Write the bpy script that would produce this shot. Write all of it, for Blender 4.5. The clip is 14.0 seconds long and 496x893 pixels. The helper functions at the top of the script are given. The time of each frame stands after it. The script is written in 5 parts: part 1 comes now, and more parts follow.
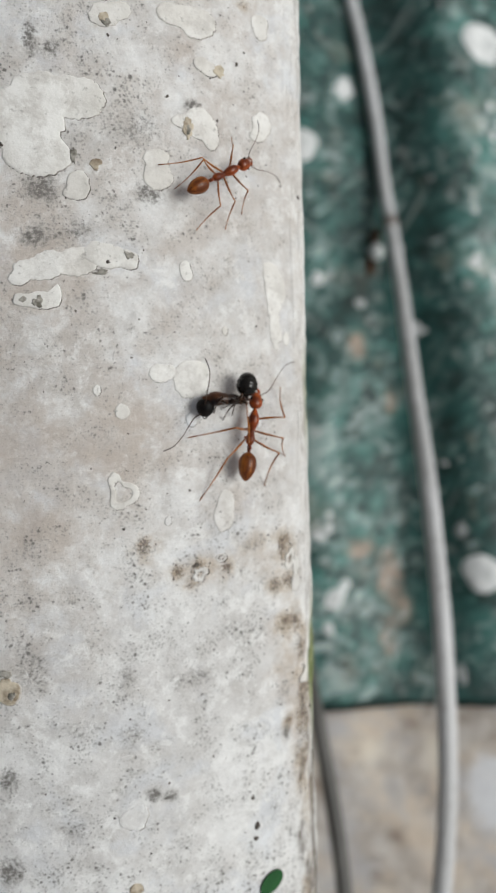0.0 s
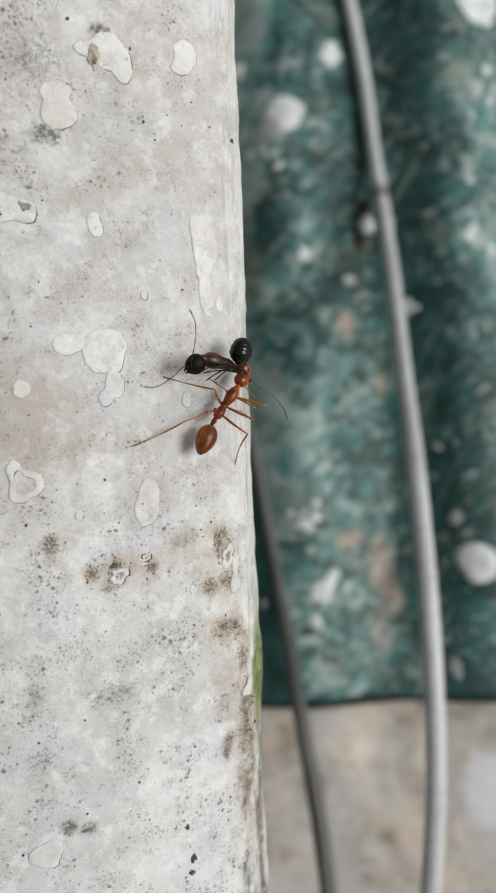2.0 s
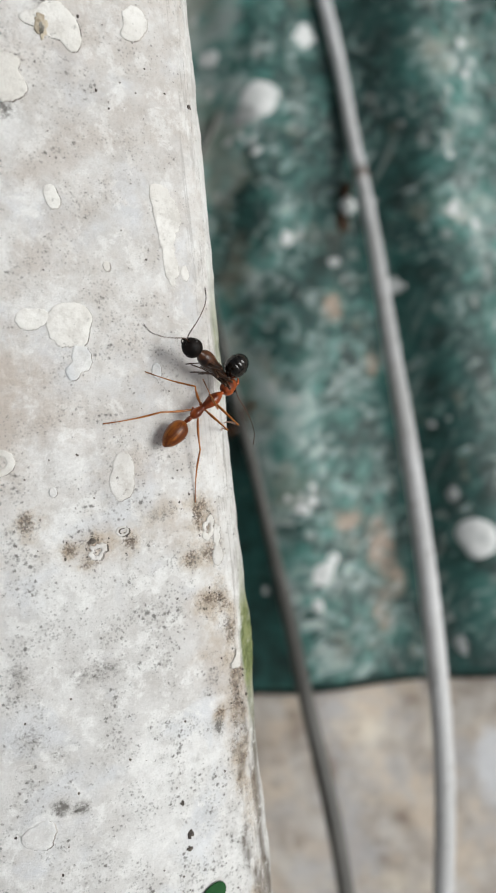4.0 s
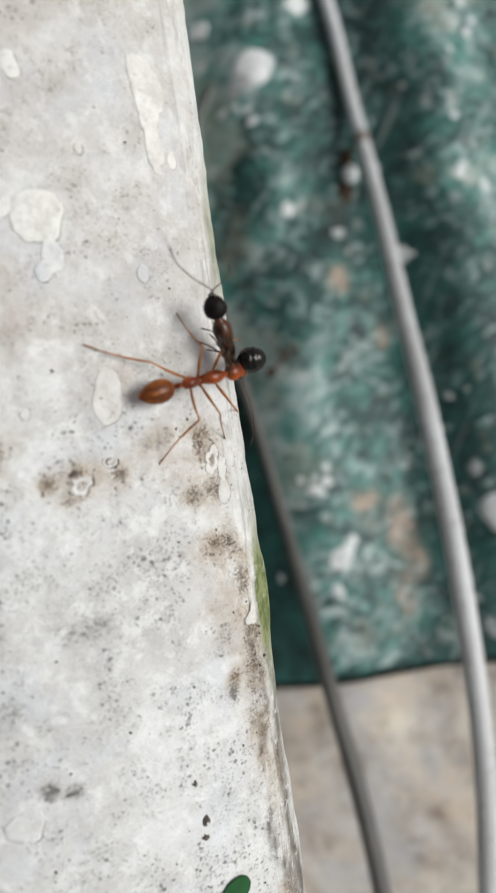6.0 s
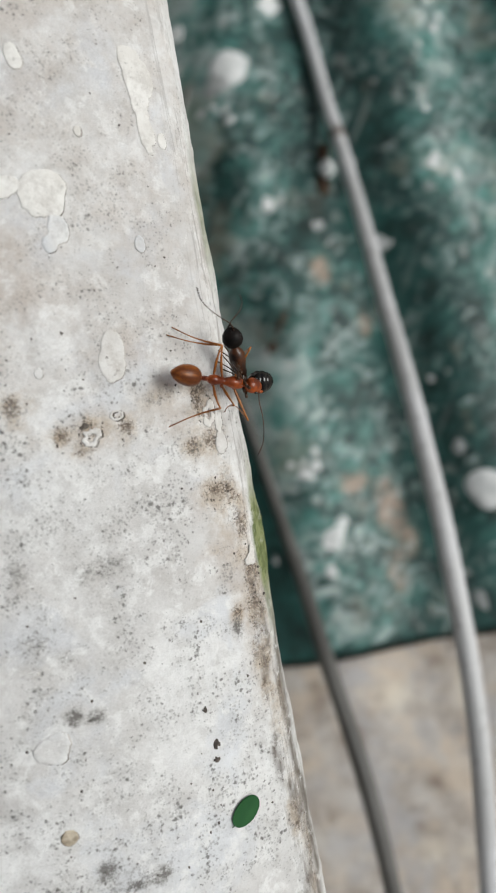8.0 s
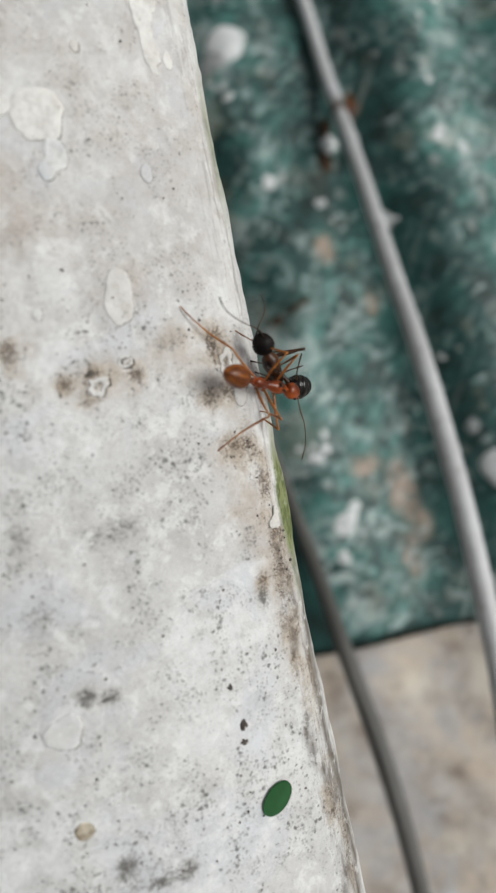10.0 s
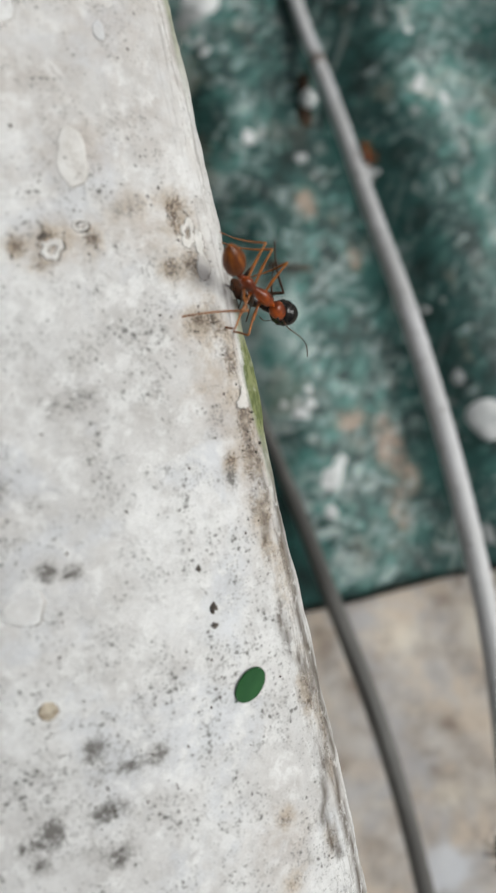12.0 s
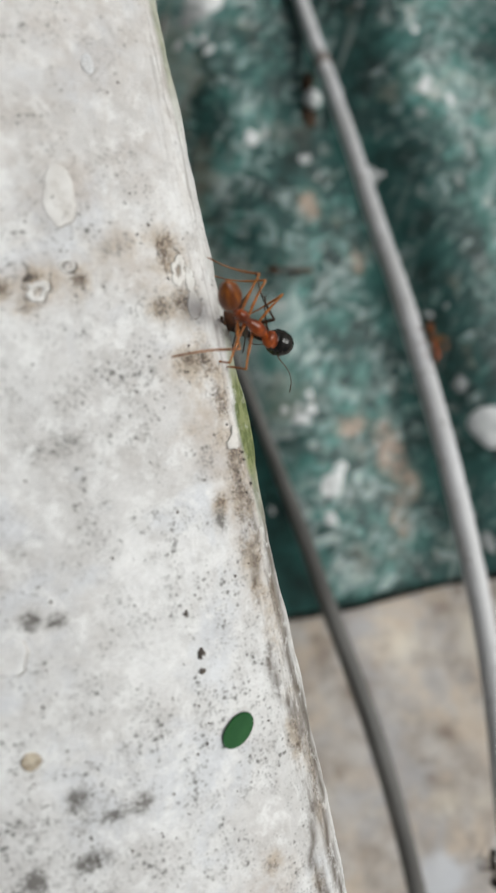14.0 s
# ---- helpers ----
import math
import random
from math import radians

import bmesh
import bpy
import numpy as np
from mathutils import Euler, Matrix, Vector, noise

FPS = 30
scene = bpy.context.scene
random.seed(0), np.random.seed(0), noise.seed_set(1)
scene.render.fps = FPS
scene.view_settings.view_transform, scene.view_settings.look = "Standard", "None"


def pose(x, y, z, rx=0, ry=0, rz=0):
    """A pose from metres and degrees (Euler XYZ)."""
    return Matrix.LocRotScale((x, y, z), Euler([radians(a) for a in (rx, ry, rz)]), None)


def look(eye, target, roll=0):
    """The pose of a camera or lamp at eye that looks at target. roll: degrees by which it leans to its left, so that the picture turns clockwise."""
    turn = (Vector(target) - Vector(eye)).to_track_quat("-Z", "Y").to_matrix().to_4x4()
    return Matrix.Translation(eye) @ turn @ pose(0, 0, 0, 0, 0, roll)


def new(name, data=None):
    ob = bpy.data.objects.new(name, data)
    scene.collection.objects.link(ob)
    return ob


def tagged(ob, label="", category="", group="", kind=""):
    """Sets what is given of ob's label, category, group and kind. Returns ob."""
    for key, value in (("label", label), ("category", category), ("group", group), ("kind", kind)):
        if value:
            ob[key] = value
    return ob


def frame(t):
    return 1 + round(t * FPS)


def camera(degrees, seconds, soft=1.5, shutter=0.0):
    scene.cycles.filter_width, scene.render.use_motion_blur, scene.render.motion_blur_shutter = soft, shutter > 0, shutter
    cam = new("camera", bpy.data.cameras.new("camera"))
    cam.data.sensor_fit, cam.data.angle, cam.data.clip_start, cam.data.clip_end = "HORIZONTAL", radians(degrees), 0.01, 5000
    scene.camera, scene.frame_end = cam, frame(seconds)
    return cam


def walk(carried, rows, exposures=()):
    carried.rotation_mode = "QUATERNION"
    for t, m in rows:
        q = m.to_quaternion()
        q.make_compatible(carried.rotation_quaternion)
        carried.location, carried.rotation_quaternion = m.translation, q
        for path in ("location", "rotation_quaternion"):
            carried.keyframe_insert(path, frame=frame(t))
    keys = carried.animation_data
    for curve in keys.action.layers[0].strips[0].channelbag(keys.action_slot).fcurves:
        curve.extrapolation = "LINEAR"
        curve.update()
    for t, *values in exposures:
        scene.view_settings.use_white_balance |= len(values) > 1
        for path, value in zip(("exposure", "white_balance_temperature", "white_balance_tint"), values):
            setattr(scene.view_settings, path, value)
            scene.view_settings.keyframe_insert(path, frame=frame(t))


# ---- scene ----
cam = camera(35.9, 14.0, soft=2.0)
METRES, EYE, TILT, LEAN, TURN = 0.086, 0.215, -94.2, 0.0, -1.7
ROWS = [
    (0.0, 0.0, 0.0, 0.0, -0.0, 0.0, 0.0),
    (0.5, -0.0079, 0.0292, 0.0144, 0.3, -0.21, -0.11),
    (1.0, 0.04, 0.0788, 0.0021, 0.57, -0.41, -0.07),
    (1.5, 0.0664, 0.1045, -0.0268, 0.75, -0.72, 0.19),
    (2.0, 0.0836, 0.1154, -0.0051, 0.78, -1.0, 0.57),
    (2.5, 0.096, 0.0796, -0.0269, 0.64, -1.33, 1.21),
    (3.0, 0.095, 0.0643, -0.0368, 0.49, -1.58, 2.02),
    (5.5, 0.1391, 0.2368, -0.053, 1.64, -0.42, 5.69),
    (6.0, 0.1027, 0.2382, -0.1216, 1.57, -0.39, 6.16),
    (6.5, 0.1231, 0.1533, -0.133, 1.2, -0.35, 6.76),
    (7.0, 0.0889, 0.1298, -0.1418, 0.91, -0.25, 7.33),
    (7.5, 0.0925, 0.1497, -0.1582, 0.72, -0.12, 7.89),
    (10.0, 0.0653, 0.2422, -0.2105, 0.73, -0.12, 9.77),
    (10.5, 0.0503, 0.2552, -0.2361, 0.63, -0.2, 10.05),
    (11.0, 0.0594, 0.2451, -0.2642, 0.48, -0.34, 10.45),
    (11.5, 0.0746, 0.2322, -0.2949, 0.25, -0.55, 10.73),
    (12.0, 0.0695, 0.2649, -0.3139, 0.15, -0.81, 10.93),
    (12.5, 0.0833, 0.265, -0.3044, 0.13, -0.98, 11.01),
    (13.0, 0.0885, 0.2703, -0.2993, 0.18, -1.19, 10.89),
    (13.5, 0.098, 0.264, -0.2914, 0.26, -1.39, 10.67),
    (14.0, 0.0891, 0.2787, -0.2718, 0.46, -1.57, 10.36),
]
walk(cam, [(t, pose(0, 0, EYE, TILT, LEAN, TURN) @ pose(METRES * x, METRES * y, METRES * z, 90 + pitch, roll, yaw)) for t, x, y, z, yaw, pitch, roll in ROWS],
     exposures=[(0.0, -0.14), (1.0, -0.14), (3.0, -0.04), (5.5, 0.08), (6.5, 0.04), (7.5, -0.03), (11.0, -0.12), (12.5, -0.06), (14.0, -0.05)])
cam.data.dof.use_dof = True
cam.data.dof.focus_distance = 0.065
cam.data.dof.aperture_fstop = 40.0

# ---- light: an overcast sky and a wide, weak sun ----
world = bpy.data.worlds.new("overcast_sky")
scene.world = world
world.use_nodes = True
wn, wl = world.node_tree.nodes, world.node_tree.links
wn.clear()
sky = wn.new("ShaderNodeTexSky")
sky.sky_type = "NISHITA"
sky.sun_disc = False
SUN_UP, SUN_TURN = radians(42), radians(86)
sky.sun_elevation, sky.sun_rotation = SUN_UP, SUN_TURN
sky.air_density, sky.dust_density = 1.0, 4.0
bg = wn.new("ShaderNodeBackground")
bg.inputs["Strength"].default_value = 0.068
grey = wn.new("ShaderNodeHueSaturation")
grey.inputs["Saturation"].default_value = 0.25
out = wn.new("ShaderNodeOutputWorld")
wl.new(sky.outputs[0], grey.inputs["Color"])
wl.new(grey.outputs[0], bg.inputs["Color"])
wl.new(bg.outputs[0], out.inputs["Surface"])
sun = new("sun", bpy.data.lights.new("sun", "SUN"))
sun.data.energy, sun.data.angle, sun.data.color = 1.90, radians(30), (0.975, 1.0, 0.965)
sun.matrix_basis = look((0, 0, 1), Vector((0, 0, 1)) - Vector((math.sin(SUN_TURN) * math.cos(SUN_UP), math.cos(SUN_TURN) * math.cos(SUN_UP), math.sin(SUN_UP))))

MM = 0.001


# ---- materials ----
class Mat:
    """A small node-tree writer."""

    def __init__(self, name, rough=0.6, **inputs):
        self.mat = bpy.data.materials.new(name)
        self.mat.use_nodes = True
        self.n, self.l = self.mat.node_tree.nodes, self.mat.node_tree.links
        self.b = self.n["Principled BSDF"]
        self.b.inputs["Roughness"].default_value = rough
        for key, value in inputs.items():
            self.b.inputs[key.replace("_", " ")].default_value = value
        self.co = self.n.new("ShaderNodeTexCoord").outputs["Object"]

    def mapped(self, scale=(1, 1, 1), turn=(0, 0, 0)):
        m = self.n.new("ShaderNodeMapping")
        m.vector_type = "TEXTURE"
        m.inputs["Scale"].default_value = [1 / v for v in scale]
        m.inputs["Rotation"].default_value = [radians(a) for a in turn]
        self.l.new(self.co, m.inputs["Vector"])
        return m.outputs[0]

    def noise(self, scale, detail=3.0, rough=0.55, distort=0.0, at=None):
        t = self.n.new("ShaderNodeTexNoise")
        t.inputs["Scale"].default_value, t.inputs["Detail"].default_value = scale, detail
        t.inputs["Roughness"].default_value, t.inputs["Distortion"].default_value = rough, distort
        self.l.new(at or self.co, t.inputs["Vector"])
        return t.outputs["Fac"]

    def cells(self, scale, at=None, rand=1.0):
        t = self.n.new("ShaderNodeTexVoronoi")
        t.inputs["Scale"].default_value, t.inputs["Randomness"].default_value = scale, rand
        self.l.new(at or self.co, t.inputs["Vector"])
        return t.outputs["Distance"]

    def warped(self, scale, amount):
        """Coordinates shaken by noise, to make cells uneven."""
        t = self.n.new("ShaderNodeTexNoise")
        t.inputs["Scale"].default_value, t.inputs["Detail"].default_value = scale, 2.0
        self.l.new(self.co, t.inputs["Vector"])
        v = self.n.new("ShaderNodeVectorMath")
        v.operation = "MULTIPLY_ADD"
        self.l.new(t.outputs["Color"], v.inputs[0])
        v.inputs[1].default_value = (amount, amount, amount)
        self.l.new(self.co, v.inputs[2])
        return v.outputs[0]

    def attr(self, name):
        t = self.n.new("ShaderNodeAttribute")
        t.attribute_name = name
        return t.outputs["Fac"]

    def island(self):
        return self.n.new("ShaderNodeObjectInfo").outputs["Random"]

    def band(self, value, low, high):
        """0 below low, 1 above high (reversed where low > high)."""
        m = self.n.new("ShaderNodeMapRange")
        m.interpolation_type = "SMOOTHSTEP"
        m.inputs["From Min"].default_value, m.inputs["From Max"].default_value = min(low, high), max(low, high)
        m.inputs["To Min"].default_value, m.inputs["To Max"].default_value = (0, 1) if low < high else (1, 0)
        self.l.new(value, m.inputs["Value"])
        return m.outputs[0]

    def calc(self, op, a, b):
        m = self.n.new("ShaderNodeMath")
        m.operation = op
        m.use_clamp = op in ("ADD", "MULTIPLY_ADD")
        for i, v in enumerate((a, b)):
            if isinstance(v, (int, float)):
                m.inputs[i].default_value = v
            else:
                self.l.new(v, m.inputs[i])
        return m.outputs[0]

    def mix(self, fac, a, b):
        m = self.n.new("ShaderNodeMix")
        m.data_type = "RGBA"
        if isinstance(fac, (int, float)):
            m.inputs[0].default_value = fac
        else:
            self.l.new(fac, m.inputs[0])
        for i, v in ((6, a), (7, b)):
            if isinstance(v, tuple):
                m.inputs[i].default_value = (*v, 1)
            else:
                self.l.new(v, m.inputs[i])
        return m.outputs[2]

    def done(self, colour, bump=None, depth=0.0001, strength=0.6, rough=None):
        if isinstance(colour, tuple):
            self.b.inputs["Base Color"].default_value = (*colour, 1)
        else:
            self.l.new(colour, self.b.inputs["Base Color"])
        if bump is not None:
            b = self.n.new("ShaderNodeBump")
            b.inputs["Distance"].default_value, b.inputs["Strength"].default_value = depth, strength
            self.l.new(bump, b.inputs["Height"])
            self.l.new(b.outputs[0], self.b.inputs["Normal"])
        if rough is not None:
            self.l.new(rough, self.b.inputs["Roughness"])
        return self.mat


def dots(m, scale, thick, soft=0.12, some=0.0):
    """Round specks, one a cell, whose size follows thick; some thins them out at random."""
    t = m.n.new("ShaderNodeTexVoronoi")
    t.inputs["Scale"].default_value = scale
    m.l.new(m.warped(scale * 1.5, 0.95 / scale), t.inputs["Vector"])
    if some:
        thick = m.calc("MULTIPLY", thick, m.band(t.outputs["Color"], some, some + 0.25))
    d = m.calc("SUBTRACT", thick, t.outputs["Distance"])
    return m.band(m.calc("SUBTRACT", d, m.calc("MULTIPLY", m.noise(scale * 1.7, 3, 0.6), 0.22)), -soft, soft)


def clumped(m, attr, scale, low, high, rough=0.72):
    """An attribute broken into grains and clumps by noise."""
    n = m.calc("MULTIPLY", m.calc("SUBTRACT", m.noise(scale, 7, rough), 0.5), 2.6)
    return m.band(m.calc("MULTIPLY", m.attr(attr), m.calc("ADD", n, 0.55)), low, high)


def limewash():
    m = Mat("old_limewash", 0.88)
    c = m.mix(m.band(m.noise(95, 5, 0.62), 0.34, 0.66), (0.66, 0.648, 0.636), (0.83, 0.83, 0.825))
    # patchy coats: thin grey, warm, faintly blue and chalk-white
    c = m.mix(m.calc("MULTIPLY", m.band(m.noise(420, 6, 0.72), 0.46, 0.66), 0.42), c, (0.47, 0.45, 0.43))
    warm = m.calc("ADD", m.calc("MULTIPLY", m.attr("tan"), 0.75), 0.10)
    c = m.mix(m.calc("MULTIPLY", m.band(m.noise(170, 5, 0.65, 0, m.mapped((1, 1, 1), (0, 0, 40))), 0.44, 0.62), m.calc("MULTIPLY", warm, 0.7)), c, (0.55, 0.482, 0.43))
    c = m.mix(m.calc("MULTIPLY", m.band(m.noise(120, 4, 0.6, 0.3, m.mapped((1, 1, 1), (10, 0, 25))), 0.50, 0.66), 0.45), c, (0.70, 0.735, 0.79))
    c = m.mix(m.calc("MULTIPLY", m.band(m.noise(520, 6, 0.7, 0.3, m.mapped((1, 1, 1), (0, 30, 10))), 0.49, 0.62), 0.7), c, (0.87, 0.87, 0.86))
    # stains: a faint halo, and grains and clumps in it
    c = m.mix(m.calc("MULTIPLY", clumped(m, "tan", 260, 0.05, 0.85), 0.58), c, (0.53, 0.455, 0.395))
    c = m.mix(m.calc("MULTIPLY", clumped(m, "brown", 420, 0.03, 0.85), 0.72), c, (0.53, 0.425, 0.31))
    broken = m.band(m.noise(620, 5, 0.7), 0.40, 0.60)
    c = m.mix(m.calc("MULTIPLY", m.calc("MULTIPLY", clumped(m, "brown", 1900, 0.30, 1.0, 0.78), broken), 0.66), c, (0.27, 0.18, 0.11))
    c = m.mix(m.calc("MULTIPLY", m.calc("MULTIPLY", clumped(m, "brown", 4600, 0.40, 0.85, 0.62), m.calc("ADD", m.calc("MULTIPLY", broken, 0.7), 0.3)), 0.85), c, (0.08, 0.055, 0.038))
    c = m.mix(m.calc("MULTIPLY", clumped(m, "grey", 520, 0.06, 1.0), 0.40), c, (0.40, 0.38, 0.36))
    c = m.mix(m.calc("MULTIPLY", clumped(m, "grey", 2300, 0.24, 0.85, 0.76), 0.88), c, (0.10, 0.09, 0.08))
    # mould specks of uneven shape and size, in drifts
    grit = m.attr("grit")
    drift = m.calc("MULTIPLY", m.band(m.noise(260, 7, 0.76), 0.36, 0.64), grit)
    thick = m.calc("MAXIMUM", drift, m.calc("MULTIPLY", m.attr("grey"), 0.8))
    grain = m.band(m.noise(2600, 6, 0.85), 0.50, 0.72)
    c = m.mix(m.calc("MULTIPLY", grain, 0.22), c, (0.33, 0.315, 0.30))
    c = m.mix(m.calc("MULTIPLY", drift, 0.18), c, (0.40, 0.39, 0.375))
    c = m.mix(m.calc("MULTIPLY", dots(m, 4300, m.calc("MULTIPLY", thick, 0.68), 0.30, 0.38), 0.50), c, (0.17, 0.165, 0.155))
    c = m.mix(m.calc("MULTIPLY", dots(m, 2600, m.calc("MULTIPLY", thick, 0.62), 0.22, 0.54), 0.78), c, (0.11, 0.105, 0.095))
    c = m.mix(m.calc("MULTIPLY", dots(m, 1500, m.calc("MULTIPLY", thick, 0.47), 0.18, 0.70), 0.80), c, (0.085, 0.078, 0.07))
    crackle = m.noise(150, 5, 0.7, 0.3, m.mapped((7, 1.1, 7)))
    c = m.mix(m.calc("MULTIPLY", m.calc("MULTIPLY", m.attr("seam"), m.band(crackle, 0.52, 0.62)), 0.58), c, (0.17, 0.14, 0.115))
    c = m.mix(m.calc("MULTIPLY", m.calc("MULTIPLY", m.attr("crack"), m.band(m.noise(700, 5, 0.75), 0.36, 0.50)), 0.95), c, (0.10, 0.075, 0.055))
    brush = m.noise(150, 4, 0.6, 0.1, m.mapped((24, 0.8, 24)))
    c = m.mix(m.calc("MULTIPLY", m.calc("MULTIPLY", m.attr("nose"), m.band(brush, 0.56, 0.62)), 0.50), c, (0.24, 0.22, 0.20))
    pick = m.band(m.noise(300, 2), 0.54, 0.66)
    big = dots(m, 700, m.calc("MULTIPLY", pick, 0.18), 0.06)
    c = m.mix(m.calc("MULTIPLY", big, 0.8), c, (0.06, 0.052, 0.046))
    moss = m.mix(m.band(m.noise(900, 4, 0.7), 0.40, 0.62), (0.13, 0.165, 0.055), (0.27, 0.30, 0.13))
    c = m.mix(m.calc("MULTIPLY", m.attr("algae"), m.band(m.noise(500, 5, 0.7), 0.24, 0.46)), c, moss)
    h = m.calc("SUBTRACT", m.calc("MULTIPLY", m.noise(520, 8, 0.76), 0.9), m.calc("ADD", m.calc("MULTIPLY", big, 0.12), m.calc("MULTIPLY", m.calc("MULTIPLY", m.attr("seam"), m.band(crackle, 0.46, 0.62)), 0.5)))
    return m.done(c, h, 0.0005, 0.55)


def flake_paint():
    m = Mat("thick_white_paint", 0.75)
    c = m.mix(m.band(m.noise(200, 4, 0.6), 0.36, 0.66), (0.70, 0.68, 0.645), (0.845, 0.835, 0.81))
    c = m.mix(m.calc("MULTIPLY", m.island(), 0.3), c, (0.76, 0.72, 0.665))
    c = m.mix(m.calc("MULTIPLY", m.band(m.noise(480, 6, 0.75), 0.44, 0.64), 0.60), c, (0.53, 0.50, 0.465))
    c = m.mix(m.calc("MULTIPLY", m.band(m.noise(1500, 4, 0.65), 0.60, 0.70), 0.5), c, (0.25, 0.235, 0.215))
    return m.done(c, m.noise(500, 6, 0.7), 0.00035, 0.5)


def pale_flake():
    """A thin flake of the coat itself, much the colour of the wall."""
    m = Mat("thin_limewash_flake", 0.85)
    c = m.mix(m.band(m.noise(240, 5, 0.65), 0.36, 0.64), (0.60, 0.575, 0.545), (0.76, 0.745, 0.725))
    c = m.mix(m.calc("MULTIPLY", m.band(m.noise(700, 6, 0.75), 0.50, 0.66), 0.5), c, (0.44, 0.40, 0.365))
    c = m.mix(m.calc("MULTIPLY", m.band(m.noise(1700, 4, 0.65), 0.60, 0.70), 0.55), c, (0.22, 0.20, 0.18))
    return m.done(c, m.noise(500, 6, 0.7), 0.00035, 0.5)


def split_line():
    """The dirty split beside a flake, which fades and comes back along its length."""
    m = Mat("dirty_split", 0.9, Specular_IOR_Level=0.15)
    c = m.mix(m.band(m.noise(330, 4, 0.6), 0.42, 0.58), (0.52, 0.49, 0.46), (0.12, 0.105, 0.09))
    return m.done(c)


def crust(name, low, high, scale=500, rough=0.85):
    m = Mat(name, rough, Specular_IOR_Level=0.15)
    return m.done(m.mix(m.band(m.noise(scale, 4, 0.6), 0.35, 0.65), low, high), m.noise(scale * 1.5, 4), 0.0003, 0.6)


def strokes(m, turn, push, scale=(5.2, 1.3), low=0.49, high=0.57, size=135):
    n = m.noise(size, 5, 0.66, 0.8, m.mapped((scale[0], scale[1], 1), (0, 0, turn)))
    return m.band(m.calc("ADD", n, push), low, high)


def sheet_paint():
    m = Mat("weathered_green_paint", 0.55)
    # the mask holds scuffing and also shade painted beside the wall's foot
    wear_and_shade = m.calc("MULTIPLY", m.attr("wear_and_shade"), m.calc("ADD", m.calc("MULTIPLY", m.band(m.noise(34, 5, 0.66, 0.4), 0.32, 0.62), 0.72), 0.36))
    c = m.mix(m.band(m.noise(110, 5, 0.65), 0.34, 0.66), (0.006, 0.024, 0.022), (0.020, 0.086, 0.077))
    push = m.calc("SUBTRACT", m.calc("MULTIPLY", wear_and_shade, 0.185), 0.145)
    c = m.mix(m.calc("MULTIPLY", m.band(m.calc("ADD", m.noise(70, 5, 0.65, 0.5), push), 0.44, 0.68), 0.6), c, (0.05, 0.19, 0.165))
    # feathery chalk-white strokes in three directions, each in patches of its own
    here = m.band(m.noise(45, 3, 0.6), 0.42, 0.58)
    there = m.band(m.noise(52, 3, 0.6, 0, m.mapped((1, 1, 1), (0, 0, 35))), 0.42, 0.58)
    a = m.calc("MULTIPLY", strokes(m, -66, push), here)
    b = m.calc("MULTIPLY", strokes(m, -38, push, (4.8, 1.4)), there)
    d = m.calc("MULTIPLY", strokes(m, -112, push, (4.4, 1.5), 0.50, 0.59), m.calc("SUBTRACT", 1.0, here))
    e = strokes(m, -50, push, (2.8, 1.9), 0.55, 0.63)
    feather = m.calc("MAXIMUM", m.calc("MAXIMUM", a, b), m.calc("MAXIMUM", d, e))
    tone = m.mix(m.band(m.noise(130, 3, 0.6), 0.36, 0.62), (0.10, 0.285, 0.255), (0.48, 0.57, 0.555))
    c = m.mix(m.calc("MULTIPLY", feather, 0.86), c, tone)
    grime = m.band(m.calc("ADD", m.noise(62, 6, 0.7, 0.4, m.mapped((1, 1, 1), (0, 0, 70))), m.calc("MULTIPLY", push, 0.8)), 0.52, 0.66)
    c = m.mix(m.calc("MULTIPLY", grime, 0.55), c, (0.30, 0.29, 0.235))
    c = m.mix(m.calc("MULTIPLY", clumped(m, "rust", 300, 0.14, 0.7, 0.8), 0.76), c, (0.53, 0.37, 0.285))
    chalk = dots(m, 130, m.calc("MULTIPLY", m.band(m.noise(80, 2), 0.44, 0.60), 0.36), 0.10)
    c = m.mix(m.calc("MULTIPLY", m.calc("MULTIPLY", chalk, wear_and_shade), 0.75), c, (0.58, 0.60, 0.58))
    lines = m.noise(95, 2, 0.4, 0.2, m.mapped((7.5, 0.35, 1), (0, 0, -32)))
    c = m.mix(m.calc("MULTIPLY", m.calc("MULTIPLY", m.band(lines, 0.62, 0.70), m.attr("scratch")), 0.55), c, (0.40, 0.47, 0.45))
    return m.done(c, m.noise(260, 5, 0.65), 0.0006, 0.6)


